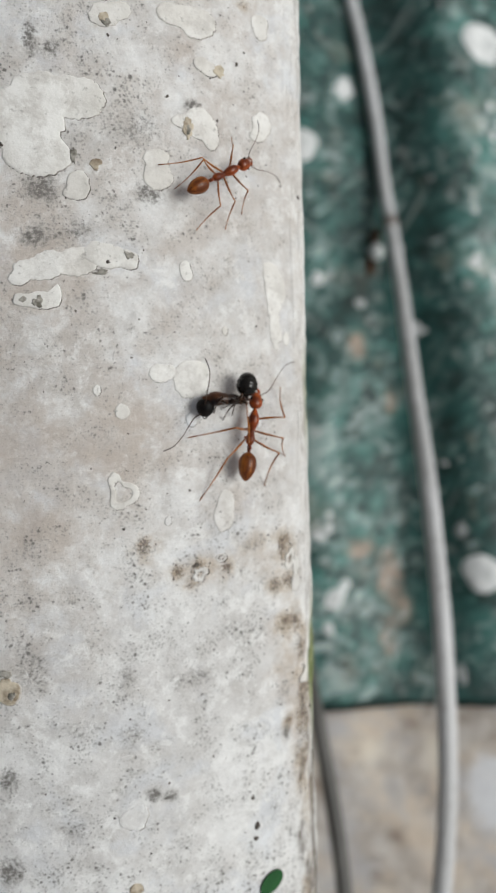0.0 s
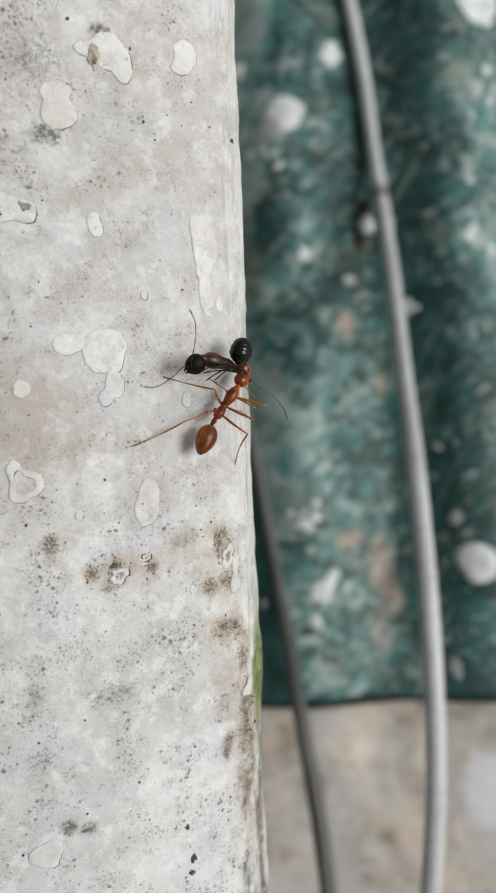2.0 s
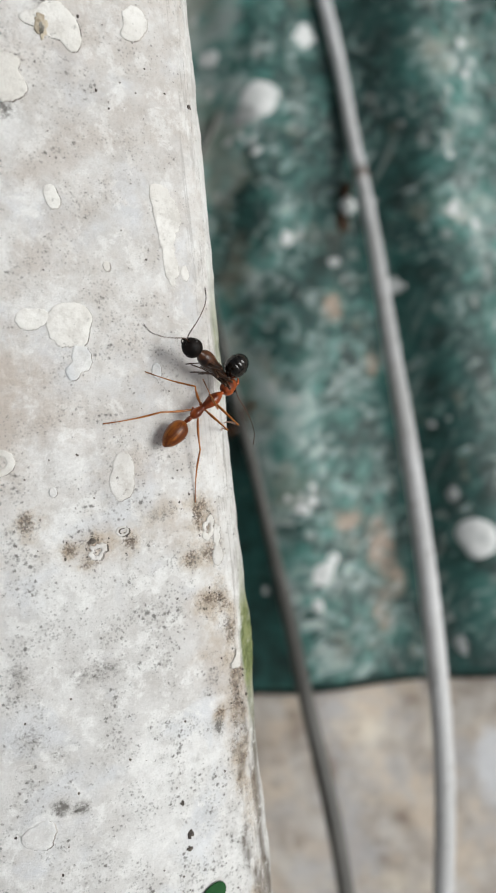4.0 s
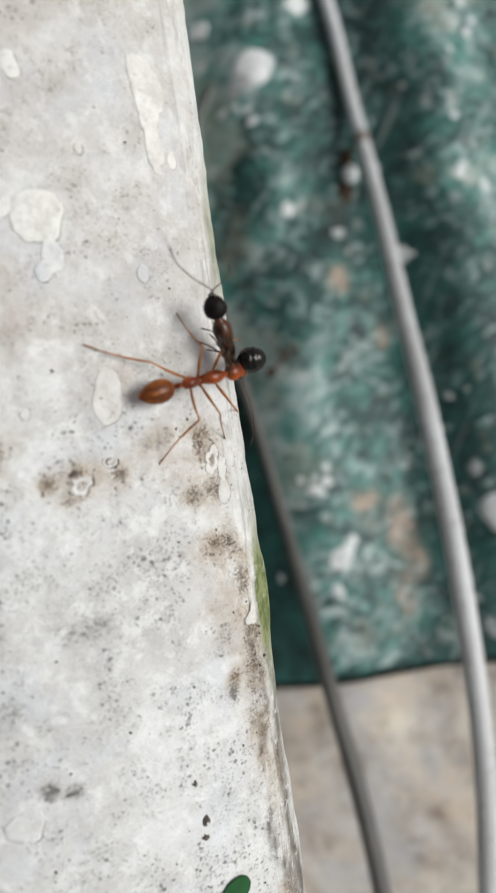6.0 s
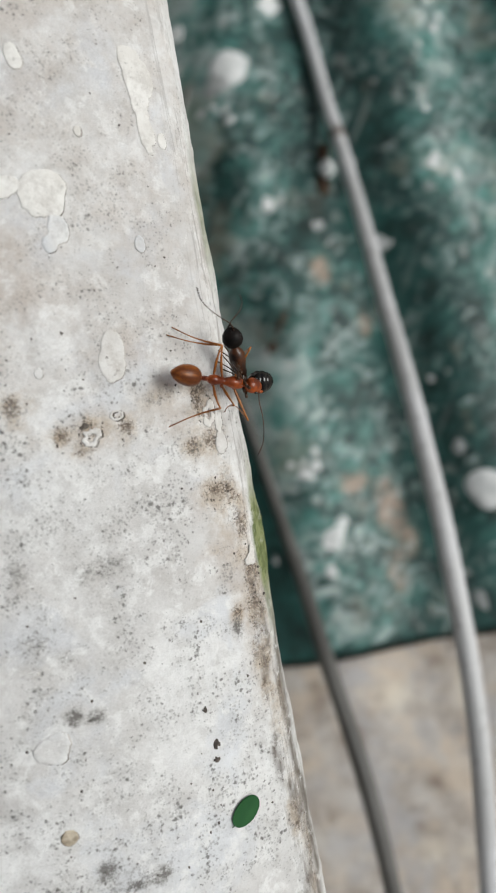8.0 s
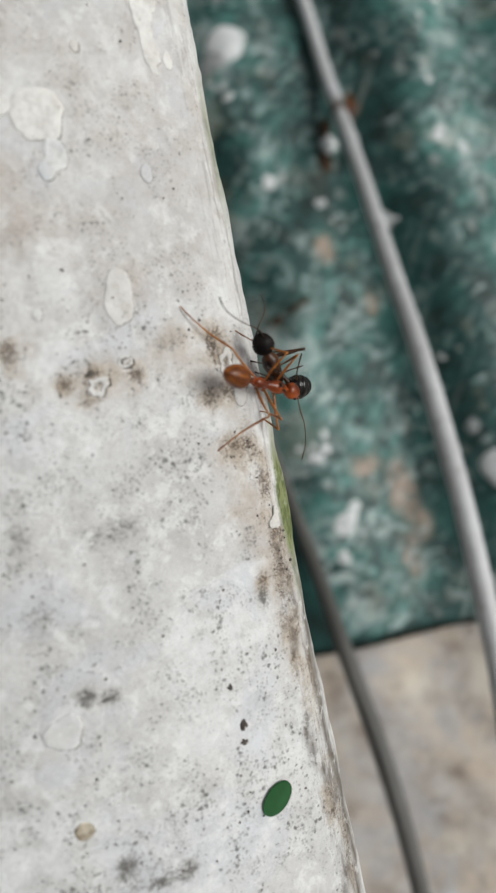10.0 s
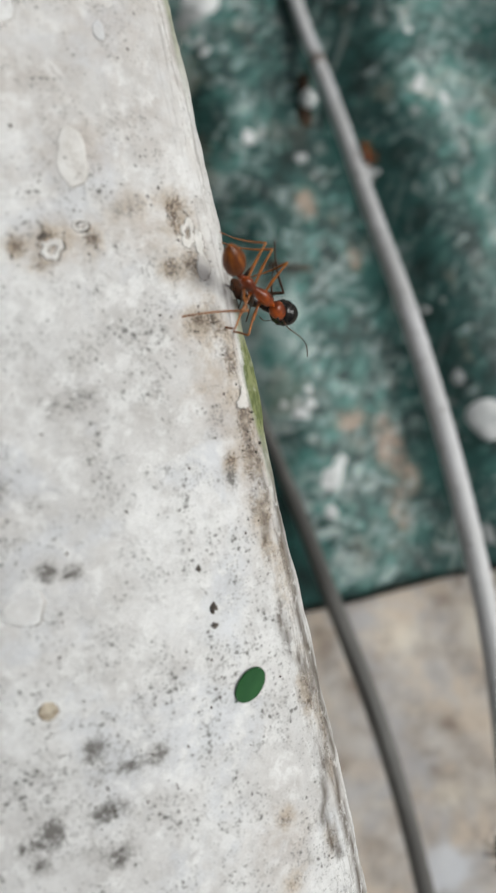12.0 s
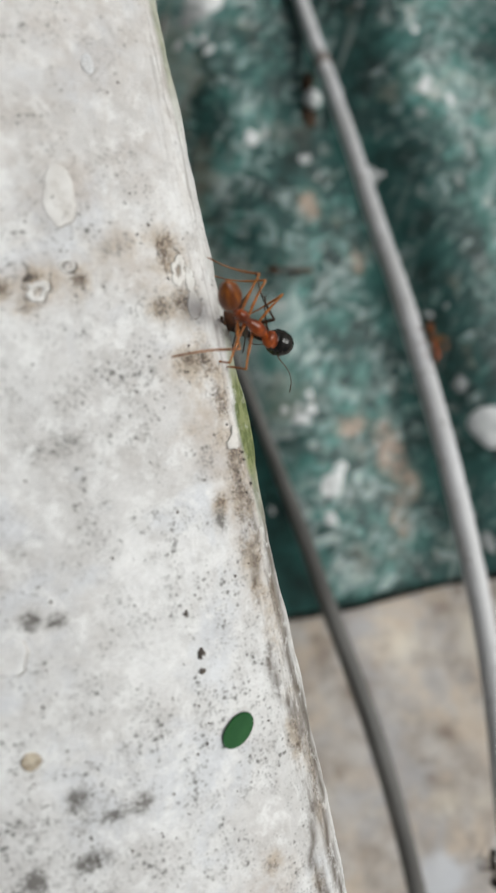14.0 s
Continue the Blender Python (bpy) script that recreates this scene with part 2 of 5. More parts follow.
def concrete():
    m = Mat("stained_concrete", 0.9)
    c = m.mix(m.band(m.noise(130, 7, 0.74), 0.34, 0.64), (0.36, 0.305, 0.26), (0.60, 0.565, 0.53))
    c = m.mix(m.calc("MULTIPLY", m.band(m.noise(62, 7, 0.74), 0.47, 0.60), 0.75), c, (0.66, 0.555, 0.45))
    c = m.mix(m.calc("MULTIPLY", m.band(m.noise(40, 6, 0.7, 0.3, m.mapped((1, 1, 1), (0, 0, 50))), 0.50, 0.62), 0.7), c, (0.46, 0.46, 0.48))
    c = m.mix(m.calc("MULTIPLY", m.band(m.noise(150, 6, 0.72, 0, m.mapped((1, 1, 1), (0, 0, 20))), 0.55, 0.68), 0.55), c, (0.72, 0.67, 0.58))
    c = m.mix(m.calc("MULTIPLY", m.band(m.noise(95, 7, 0.75), 0.56, 0.68), 0.62), c, (0.22, 0.155, 0.11))
    c = m.mix(m.calc("MULTIPLY", clumped(m, "damp_and_shade", 120, 0.10, 0.75), 0.62), c, (0.21, 0.15, 0.11))
    c = m.mix(m.calc("MULTIPLY", clumped(m, "cream", 120, 0.10, 0.7), 0.7), c, (0.78, 0.71, 0.60))
    c = m.mix(m.calc("MULTIPLY", m.band(m.calc("ADD", m.attr("wash"), m.calc("MULTIPLY", m.calc("SUBTRACT", m.noise(110, 6, 0.74), 0.5), 1.1)), 0.35, 0.75), 0.8), c, (0.74, 0.76, 0.80))
    c = m.mix(m.calc("MULTIPLY", dots(m, 420, m.calc("MULTIPLY", m.band(m.noise(90, 4, 0.7), 0.45, 0.65), 0.3)), 0.6), c, (0.20, 0.17, 0.15))
    return m.done(c, m.noise(300, 5, 0.65), 0.0008, 0.6)


def plastic(name, low, high):
    m = Mat(name, 0.42)
    c = m.mix(m.band(m.noise(60, 3), 0.35, 0.7), low, high)
    c = m.mix(m.calc("MULTIPLY", m.band(m.noise(500, 4), 0.58, 0.7), 0.4), c, (0.13, 0.12, 0.11))
    return m.done(c, m.noise(250, 3), 0.0002, 0.3)


def chitin(name, low, high, rough, scale=1500, gloss=0.4):
    m = Mat(name, rough, Specular_IOR_Level=gloss)
    return m.done(m.mix(m.band(m.noise(scale, 3), 0.35, 0.65), low, high), m.noise(4000, 2), 0.00003, 0.3)


def banded():
    """Amber gaster: satin, finely streaked along its length, with faint darker rings."""
    m = Mat("amber_chitin", 0.36, Specular_IOR_Level=0.35)
    w = m.n.new("ShaderNodeTexWave")
    w.inputs["Scale"].default_value, w.inputs["Distortion"].default_value = 330, 0.6
    m.l.new(m.co, w.inputs["Vector"])
    streak = m.noise(900, 3, 0.6, 0.2, m.mapped((0.3, 2.2, 2.2)))
    c = m.mix(m.band(streak, 0.36, 0.66), (0.105, 0.025, 0.004), (0.33, 0.100, 0.010))
    c = m.mix(m.calc("MULTIPLY", w.outputs["Fac"], 0.25), c, (0.10, 0.026, 0.006))
    return m.done(c, streak, 0.00005, 0.35)


def leaf_green():
    m = Mat("leaf_green", 0.65, Specular_IOR_Level=0.25)
    c = m.mix(m.band(m.noise(300, 3), 0.35, 0.65), (0.012, 0.075, 0.02), (0.02, 0.10, 0.028))
    return m.done(c, m.noise(900, 3), 0.0001, 0.3)


LIME, FLAKE, SHEET, CONCRETE = limewash(), flake_paint(), sheet_paint(), concrete()
SPLIT = split_line()
DIRT = crust("dark_dirt", (0.06, 0.05, 0.045), (0.16, 0.14, 0.12), 1500)
# near-black, for the shade in the slot under the sheet's end
SLOT_SHADE = crust("slot_shade", (0.004, 0.006, 0.005), (0.020, 0.017, 0.013), 300)
HOLLOW = crust("grey_hollow", (0.13, 0.12, 0.10), (0.42, 0.40, 0.36), 1100)
OCHRE = crust("ochre_crust", (0.22, 0.17, 0.12), (0.60, 0.53, 0.42), 700)
LICHEN = crust("pale_lichen", (0.62, 0.64, 0.64), (0.86, 0.87, 0.87), 260)
PALE_FLAKE = pale_flake()
LICHEN_GREY = crust("grey_lichen", (0.30, 0.32, 0.32), (0.48, 0.49, 0.49), 260)
BARK = crust("brown_litter", (0.028, 0.018, 0.012), (0.078, 0.050, 0.034), 400)
CABLE = plastic("grey_cable_sheath", (0.54, 0.54, 0.545), (0.68, 0.68, 0.70))
CABLE_DARK = plastic("dark_grey_cable_sheath", (0.115, 0.112, 0.104), (0.18, 0.175, 0.165))
TAPE = crust("brown_grey_tape", (0.20, 0.17, 0.15), (0.34, 0.32, 0.31), 500, 0.7)
RED = chitin("red_chitin", (0.10, 0.017, 0.004), (0.36, 0.072, 0.010), 0.28, 700)
AMBER = banded()
LIMB = chitin("orange_limb", (0.20, 0.060, 0.010), (0.46, 0.165, 0.030), 0.32, 600)
BROWN_LIMB = chitin("brown_limb", (0.028, 0.011, 0.004), (0.11, 0.043, 0.012), 0.3, 600)
BLACK = chitin("black_chitin", (0.003, 0.0025, 0.002), (0.009, 0.007, 0.005), 0.13)
MATT_BLACK = chitin("matt_black_chitin", (0.002, 0.0016, 0.0014), (0.008, 0.005, 0.004), 0.55, gloss=0.16)
UMBER = chitin("umber_chitin", (0.006, 0.003, 0.002), (0.085, 0.027, 0.007), 0.34, 620)
DARK_LIMB = chitin("dark_limb", (0.012, 0.007, 0.005), (0.075, 0.032, 0.012), 0.32, 500)
EYE = chitin("eye_black", (0.006, 0.005, 0.005), (0.012, 0.01, 0.01), 0.12)
LEAF = leaf_green()


# ---- mesh helpers (all lengths in millimetres) ----
def mesh_of(name, verts, faces, material, smooth=True):
    me = bpy.data.meshes.new(name)
    me.from_pydata([(x * MM, y * MM, z * MM) for x, y, z in verts], [], faces)
    me.materials.append(material)
    me.polygons.foreach_set("use_smooth", [smooth] * len(me.polygons))
    me.update()
    return me


def part(name, me, parent=None, label="", m=None):
    ob = new(name, me)
    if parent:
        ob.parent = parent
    if m is not None:
        ob.matrix_basis = m
    return tagged(ob, label)


def tube(path, radii, sides=10, squash=1.0):
    """A closed tube along points; radii one a point."""
    pts = [Vector(p) for p in path]
    verts, faces = [], []
    up = Vector((0.02, 0.03, 1))
    for i, p in enumerate(pts):
        d = (pts[min(i + 1, len(pts) - 1)] - pts[max(i - 1, 0)]).normalized()
        side = d.cross(up)
        side = side.normalized() if side.length > 1e-6 else Vector((0, 1, 0))
        top = side.cross(d)
        for k in range(sides):
            a = 2 * math.pi * k / sides
            verts.append(p + radii[i] * (math.cos(a) * side + squash * math.sin(a) * top))
    for i in range(len(pts) - 1):
        for k in range(sides):
            a, b = i * sides + k, i * sides + (k + 1) % sides
            faces.append((a, b, b + sides, a + sides))
    faces.append(tuple(range(sides))[::-1])
    faces.append(tuple(range(len(verts) - sides, len(verts))))
    return [tuple(v) for v in verts], faces


def bulb(length, width, height, power=1.0, tip=0.0, segs=18, rings=14, bend=0.0):
    """A body segment along +x from 0 to length: an ovoid whose widest place moves with power; tip draws its far end to a point."""
    verts, faces = [], []
    for i in range(rings + 1):
        u = i / rings
        s = 0.5 - 0.5 * math.cos(math.pi * u)
        r = max(math.sin(math.pi * s ** power), 0.0) ** (0.62 + tip * s)
        r = max(r, 0.015)
        x = length * s
        for k in range(segs):
            a = 2 * math.pi * k / segs
            verts.append((x, 0.5 * width * r * math.cos(a), 0.5 * height * r * math.sin(a) + bend * (s - s * s)))
    for i in range(rings):
        for k in range(segs):
            a, b = i * segs + k, i * segs + (k + 1) % segs
            faces.append((a, b, b + segs, a + segs))
    faces.append(tuple(range(segs))[::-1])
    faces.append(tuple(range(len(verts) - segs, len(verts))))
    return verts, faces


def spline(points, steps=10):
    """Catmull-Rom through points."""
    p = [Vector(q) for q in points]
    p = [2 * p[0] - p[1]] + p + [2 * p[-1] - p[-2]]
    line = []
    for i in range(1, len(p) - 2):
        for k in range(steps):
            t = k / steps
            a, b, c, d = p[i - 1], p[i], p[i + 1], p[i + 2]
            line.append(0.5 * (2 * b + (c - a) * t + (2 * a - 5 * b + 4 * c - d) * t * t + (3 * b - a - 3 * c + d) * t ** 3))
    return line + [p[-2]]


def hull(stations, segs=18, steps=6, rings=(), groove=0.016):
    """A body segment along x through stations (x, half width, half height, height of its middle); rings are shallow grooves."""
    line = spline([(x, w, h) for x, w, h, _ in stations], steps)
    mids = spline([(x, z, 0) for x, _, _, z in stations], steps)
    verts, faces = [], []
    for p, q in zip(line, mids):
        g = 1 - sum(groove * math.exp(-((p.x - r) / 0.07) ** 2) for r in rings)
        for k in range(segs):
            a = 2 * math.pi * k / segs
            verts.append((p.x, max(p.y, 0.02) * g * math.cos(a), max(p.z, 0.02) * g * math.sin(a) + q.y))
    for i in range(len(line) - 1):
        for k in range(segs):
            a, b = i * segs + k, i * segs + (k + 1) % segs
            faces.append((a, b, b + segs, a + segs))
    faces.append(tuple(range(segs))[::-1])
    faces.append(tuple(range(len(verts) - segs, len(verts))))
    return verts, faces


def joined(*pieces):
    verts, faces = [], []
    for v, f in pieces:
        n = len(verts)
        verts += v
        faces += [tuple(i + n for i in q) for q in f]
    return verts, faces


def moved(piece, m):
    return [tuple(m @ Vector(v)) for v in piece[0]], piece[1]


# ---- the white wall: a rounded coping over a recessed face ----
EDGE = 6.2


def top_of(x):
    """Height of the coping's top at x, before the rounded nose."""
    return 139.4 - 0.60 * x - 0.012 * x * x if x > -24 else 146.9 - 0.010 * (x + 24) ** 2


NOSE = 1.7


def profile(u, y):
    """A point of the coping's outline: u runs from the far back over the top, round the nose and down the side."""
    n = noise.noise((y * 0.06, 3.1, 0.7)) * 0.25 + noise.noise((y * 0.22, 8.4, 2.0)) * 0.08 + noise.noise((y * 0.9, 5.0, 1.0)) * 0.03
    bare = math.exp(-((y + 29.5) / 5.2) ** 2)
    edge = EDGE + n - 0.45 * bare
    flat = edge - NOSE
    if u <= 0:
        x, z, nx, nz = flat + u, top_of(flat + u), 0.45, 0.89
    else:
        start = math.atan(0.60 + 0.024 * flat)
        turn = math.pi / 2 - start
        arc = NOSE / math.cos(start) * 0.9
        if u < arc:
            a = start + turn * u / arc
            r = NOSE / (1 - math.sin(start))
            x = flat + r * (math.sin(a) - math.sin(start))
            z = top_of(flat) + r * (math.cos(a) - math.cos(start))
            nx, nz = math.sin(a), math.cos(a)
        else:
            r = NOSE / (1 - math.sin(start))
            d = u - arc
            x, z = flat + r * (1 - math.sin(start)), top_of(flat) - r * math.cos(start) - d
            hold = bare + 0.5 * math.exp(-((y + 1) / 6) ** 2)
            deep = max(d - 2.6 * hold, 0)
            x += 0.62 * bare * min(d / 2.5, 1.0) - 0.42 * deep * deep / (deep + 2.0)
            nx, nz = 1.0, 0.0
    rough = noise.noise((x * 0.35, y * 0.35, z * 0.35)) * 0.12 + noise.noise((x * 1.3, y * 1.3, z * 1.3 + 9)) * 0.05
    near = math.exp(-((u - 1.0) / 2.2) ** 2)
    rough += near * (noise.noise((x * 0.8, y * 0.35, z * 0.8 + 4)) * 0.10 + noise.noise((x * 2.2, y * 1.2, z * 2 + 2)) * 0.06)
    flaky = near * min(max((-38 - y) / 12, 0), 1)
    rough += flaky * (noise.noise((u * 1.9, y * 0.10, 6.0)) * 0.20 + noise.noise((u * 4.0, y * 0.4, 2.0)) * 0.14)
    return x + nx * rough, y, z + nz * rough


# stains of the wall: x, y, radius across, radius along, kind, strength
STAINS = []


def stain(kind, strength, *spots):
    STAINS.extend((kind, strength, *s) for s in spots)


stain("grey", 1.3, (-17.5, 18.3, 1.7, 1.6), (-18.0, 31.0, 0.7, 1.8), (-16.2, 30.2, 1.0, 0.9), (-8.5, 18.2, 1.5, 1.2), (-18.4, 14.1, 1.5, 1.2), (-4.4, 26.5, 0.9, 0.8), (-23.4, -44.0, 1.5, 1.7), (-23.1, -35.2, 1.1, 1.5))
stain("grey", 1.5, (-10.0, -51.0, 0.9, 1.1), (-7.8, -52.9, 1.3, 0.55), (-6.1, -53.0, 0.8, 0.7), (-13.6, -55.5, 1.1, 1.3), (-15.1, -55.9, 1.1, 0.7), (-10.0, -58.8, 1.0, 0.9), (-10.1, -55.5, 1.6, 0.8), (-14.8, -57.4, 0.7, 0.6), (3.0, -35.7, 0.5, 1.1), (-8.6, -38.9, 0.9, 0.6), (-10.2, -38.4, 0.8, 0.8))
stain("grey", 0.85, (-9.3, 23.9, 3.2, 2.6), (-12.0, -26.5, 1.6, 1.4), (-6.4, -27.7, 2.9, 1.4), (-16.6, -31.2, 1.4, 1.4), (-11.8, -32.1, 2.0, 1.8), (-9.8, -33.9, 1.0, 1.0), (-12.1, -36.1, 0.7, 1.1), (-0.2, -15.4, 1.7, 0.9), (-20.5, -25.0, 2.0, 3.0), (-15.0, 14.6, 2.6, 1.6), (-17.0, -40.5, 2.0, 1.4), (-19.5, -50.0, 2.4, 1.6))
stain("grey", 0.4, (-20, -4, 7, 13), (-12, -2, 5, 6))
stain("grey", 0.7, (-9.0, -52.6, 4.2, 2.4), (-13.5, -56.2, 3.8, 2.6), (-10.5, -58.0, 3.5, 2.0))
stain("brown", 1.15, (-7.2, -17.0, 0.65, 0.8), (-5.4, -16.6, 0.6, 0.7), (-2.5, -17.2, 0.65, 0.95), (-5.8, -18.4, 0.9, 0.5), (-10.2, -14.3, 0.65, 1.3), (3.4, -15.9, 0.9, 1.7), (2.4, -19.9, 1.0, 0.9), (3.7, -17.2, 0.8, 0.9), (3.7, -19.6, 0.9, 1.1))
stain("brown", 1.25, (3.3, -24.0, 1.15, 1.15), (4.2, -23.6, 0.55, 1.9), (4.8, -26.6, 0.5, 2.4), (4.9, -31.9, 0.6, 1.7), (4.8, -34.8, 0.8, 1.9), (3.2, -34.6, 0.5, 0.8), (4.6, -38.3, 0.8, 2.0), (4.5, -41.9, 0.5, 1.1), (4.8, -53.8, 0.5, 1.7))
stain("brown", 0.8, (1.2, -62.0, 0.9, 0.9), (4.2, -65.8, 0.5, 1.2), (1.0, -66.9, 1.2, 1.0), (0.8, 36.7, 0.9, 0.6), (-11.8, 33.1, 0.8, 0.9), (5.6, -57.0, 0.4, 8.0), (5.5, -44.0, 0.4, 4.0))
stain("brown", 0.62, (-4.8, -17.1, 3.4, 1.5), (1.4, -15.3, 2.8, 1.2), (2.9, -18.4, 1.7, 2.9), (3.7, -25.0, 1.3, 4.5), (4.5, -29.5, 0.9, 3.5), (4.6, -35.5, 1.1, 5.5), (-10.0, -14.5, 1.4, 1.8), (2.9, -29.2, 1.5, 0.9), (5.0, -45.0, 0.7, 6.0))
stain("tan", 1.5, (-21, -8, 8, 15), (-19, 12, 7, 8), (-12, -4, 6, 7))
stain("tan", 1.1, (-4.9, -17.2, 3.6, 1.9), (-4.9, 31.3, 1.3, 1.6), (-9.4, 4.0, 1.5, 1.4), (-9.7, -4.4, 1.4, 1.0), (-17.0, -8.2, 2.4, 1.7), (2.6, -28.8, 1.7, 1.2), (2.9, -24.3, 1.7, 1.8), (1.8, -16.0, 3.2, 2.4), (4.0, -32.0, 1.8, 8.0), (0.9, -63.3, 2.4, 2.6), (-1.4, -10.8, 1.6, 2.2), (-17.8, -3.3, 4.0, 4.6), (-12.2, 0.1, 4.6, 3.1))
stain("tan", 0.8, (-4.4, -11.2, 1.7, 2.0), (-1.5, 28.0, 3.0, 4.5), (3.0, 2.0, 2.5, 5.0), (-7.3, 13.6, 2.6, 3.6), (-14, 34, 4, 4))


def build_wall():
    ys = np.arange(-150, 151, 0.5)
    us = np.concatenate([np.arange(-75, -32, 2.5), np.arange(-32, -6, 0.5), np.arange(-6, 6, 0.3), np.arange(6, 21, 0.75)])
    verts, faces, kinds = [], [], {k: [] for k in ("grey", "brown", "tan", "algae")}
    for y in ys:
        for u in us:
            p = profile(float(u), float(y))
            verts.append(p)
    nu = len(us)
    for i in range(len(ys) - 1):
        for k in range(nu - 1):
            a = i * nu + k
            faces.append((a, a + 1, a + nu + 1, a + nu))
    # underside of the nose, recessed face, back and ends
    base = len(verts)
    low = [(EDGE - 8, 114.0), (-6.0, 116.5), (-6.0, -300.0), (-64.0, -300.0), (-66.0, 128.0)]
    for y in (ys[0], ys[-1]):
        verts += [(x, y, z) for x, z in low]
    last = (len(ys) - 1) * nu
    first_ring = [nu - 1] + [base + j for j in range(5)] + [0]
    last_ring = [last + nu - 1] + [base + 5 + j for j in range(5)] + [last]
    for j in range(1, 5):
        faces.append((first_ring[j], first_ring[j + 1], last_ring[j + 1], last_ring[j]))
    faces.append(tuple([i * nu + nu - 1 for i in range(len(ys))][::-1] + [base, base + 5]))
    faces.append(tuple([i * nu for i in range(len(ys))] + [base + 9, base + 4]))
    faces.append(tuple([k for k in range(nu)] + [base + j for j in range(5)]))
    faces.append(tuple([last + k for k in range(nu)][::-1] + [base + 9 - j for j in range(5)]))
    me = mesh_of("wall_white", verts, faces, LIME)
    co = np.array(verts)
    x, y, z = co[:, 0], co[:, 1], co[:, 2]
    side = (z < top_of(EDGE - NOSE) - 1.7) & (x > -2)
    for kind in ("grey", "brown", "tan"):
        v = np.zeros(len(verts))
        for k, s, sx, sy, rx, ry in STAINS:
            if k == kind:
                if k == "brown":
                    s, rx, ry = s * 1.3, rx * 1.2, ry * 1.15
                v = np.maximum(v, s * np.exp(-(((x - sx) / rx) ** 2 + ((y - sy) / ry) ** 2) * 0.9))
        if kind == "tan":
            v = np.maximum(v, 0.62 / (1 + np.exp(-(y + 13) / 4)))
        v[side] *= 0.3
        a = me.attributes.new(kind, "FLOAT", "POINT")
        a.data.foreach_set("value", v.astype(np.float32))
    algae = np.where(side, 1.3 * np.exp(-((y + 29.5) / 5.6) ** 2) + 0.6 * np.exp(-((y + 1) / 5) ** 2) + 0.04, 0)
    a = me.attributes.new("algae", "FLOAT", "POINT")
    a.data.foreach_set("value", np.clip(algae, 0, 1).astype(np.float32))
    grit = 0.74 + 0.26 / (1 + np.exp((y + 12) / 2.5)) + 0.45 * np.exp(-((x + 17) / 8) ** 2) / (1 + np.exp(-(y - 2) / 2)) - 0.25 / (1 + np.exp(-(x - 3.5) / 0.8))
    seam = np.exp(-((x - 5.1) / 0.9) ** 2) / (1 + np.exp((y + 38) / 2.0)) + 0.7 * np.exp(-((x - 4.6) / 0.7) ** 2 - ((y + 27) / 7) ** 2) + 0.5 * np.exp(-((x - 5.8) / 0.6) ** 2)
    a = me.attributes.new("seam", "FLOAT", "POINT")
    a.data.foreach_set("value", np.clip(seam, 0, 1).astype(np.float32))
    a = me.attributes.new("nose", "FLOAT", "POINT")
    a.data.foreach_set("value", (1 / (1 + np.exp(-(x - 4.7) / 0.3)) * np.where(side, 0.3, 1.0)).astype(np.float32))
    # broken dark lines where the coat has split along the nose
    bend = 0.5 * np.sin(y * 0.31) + 0.3 * np.sin(y * 0.83 + 1) + 0.15 * np.sin(y * 2.3)
    low_end = 1 / (1 + np.exp((y + 35) / 1.5))
    crack = low_end * np.maximum(np.exp(-((x - EDGE + 0.40 - 0.30 * bend) / 0.24) ** 2), 0.9 * np.exp(-((x - EDGE + 1.5 - 0.8 * bend) / 0.26) ** 2) * (np.sin(y * 0.47) > -0.5))
    a = me.attributes.new("crack", "FLOAT", "POINT")
    a.data.foreach_set("value", np.clip(crack, 0, 1).astype(np.float32))
    a = me.attributes.new("grit", "FLOAT", "POINT")
    a.data.foreach_set("value", np.clip(grit, 0.1, 1).astype(np.float32))
    ob = part("wall_white", me)
    return tagged(ob, "old limewashed wall with a rounded, stained coping", "wall", kind="structure")


wall = build_wall()


def on_wall(x, y, lift=0.0):
    """A place on the coping, lifted off it along its normal, and that normal."""
    if x <= EDGE - NOSE:
        z, slope = top_of(x), 0.60 + 0.024 * x
        n = Vector((slope, 0, 1)).normalized()
        rough = noise.noise((x * 0.35, y * 0.35, z * 0.35)) * 0.12
        return Vector((x, y, z)) + n * (lift + rough), n
    flat = EDGE - NOSE
    start = math.atan(0.60 + 0.024 * flat)
    r = NOSE / (1 - math.sin(start))
    a = math.asin(min(1.0, (x - flat) / r + math.sin(start)))
    n = Vector((math.sin(a), 0, math.cos(a)))
    return Vector((min(x, EDGE), y, top_of(flat) + r * (math.cos(a) - math.cos(start)))) + n * lift, n


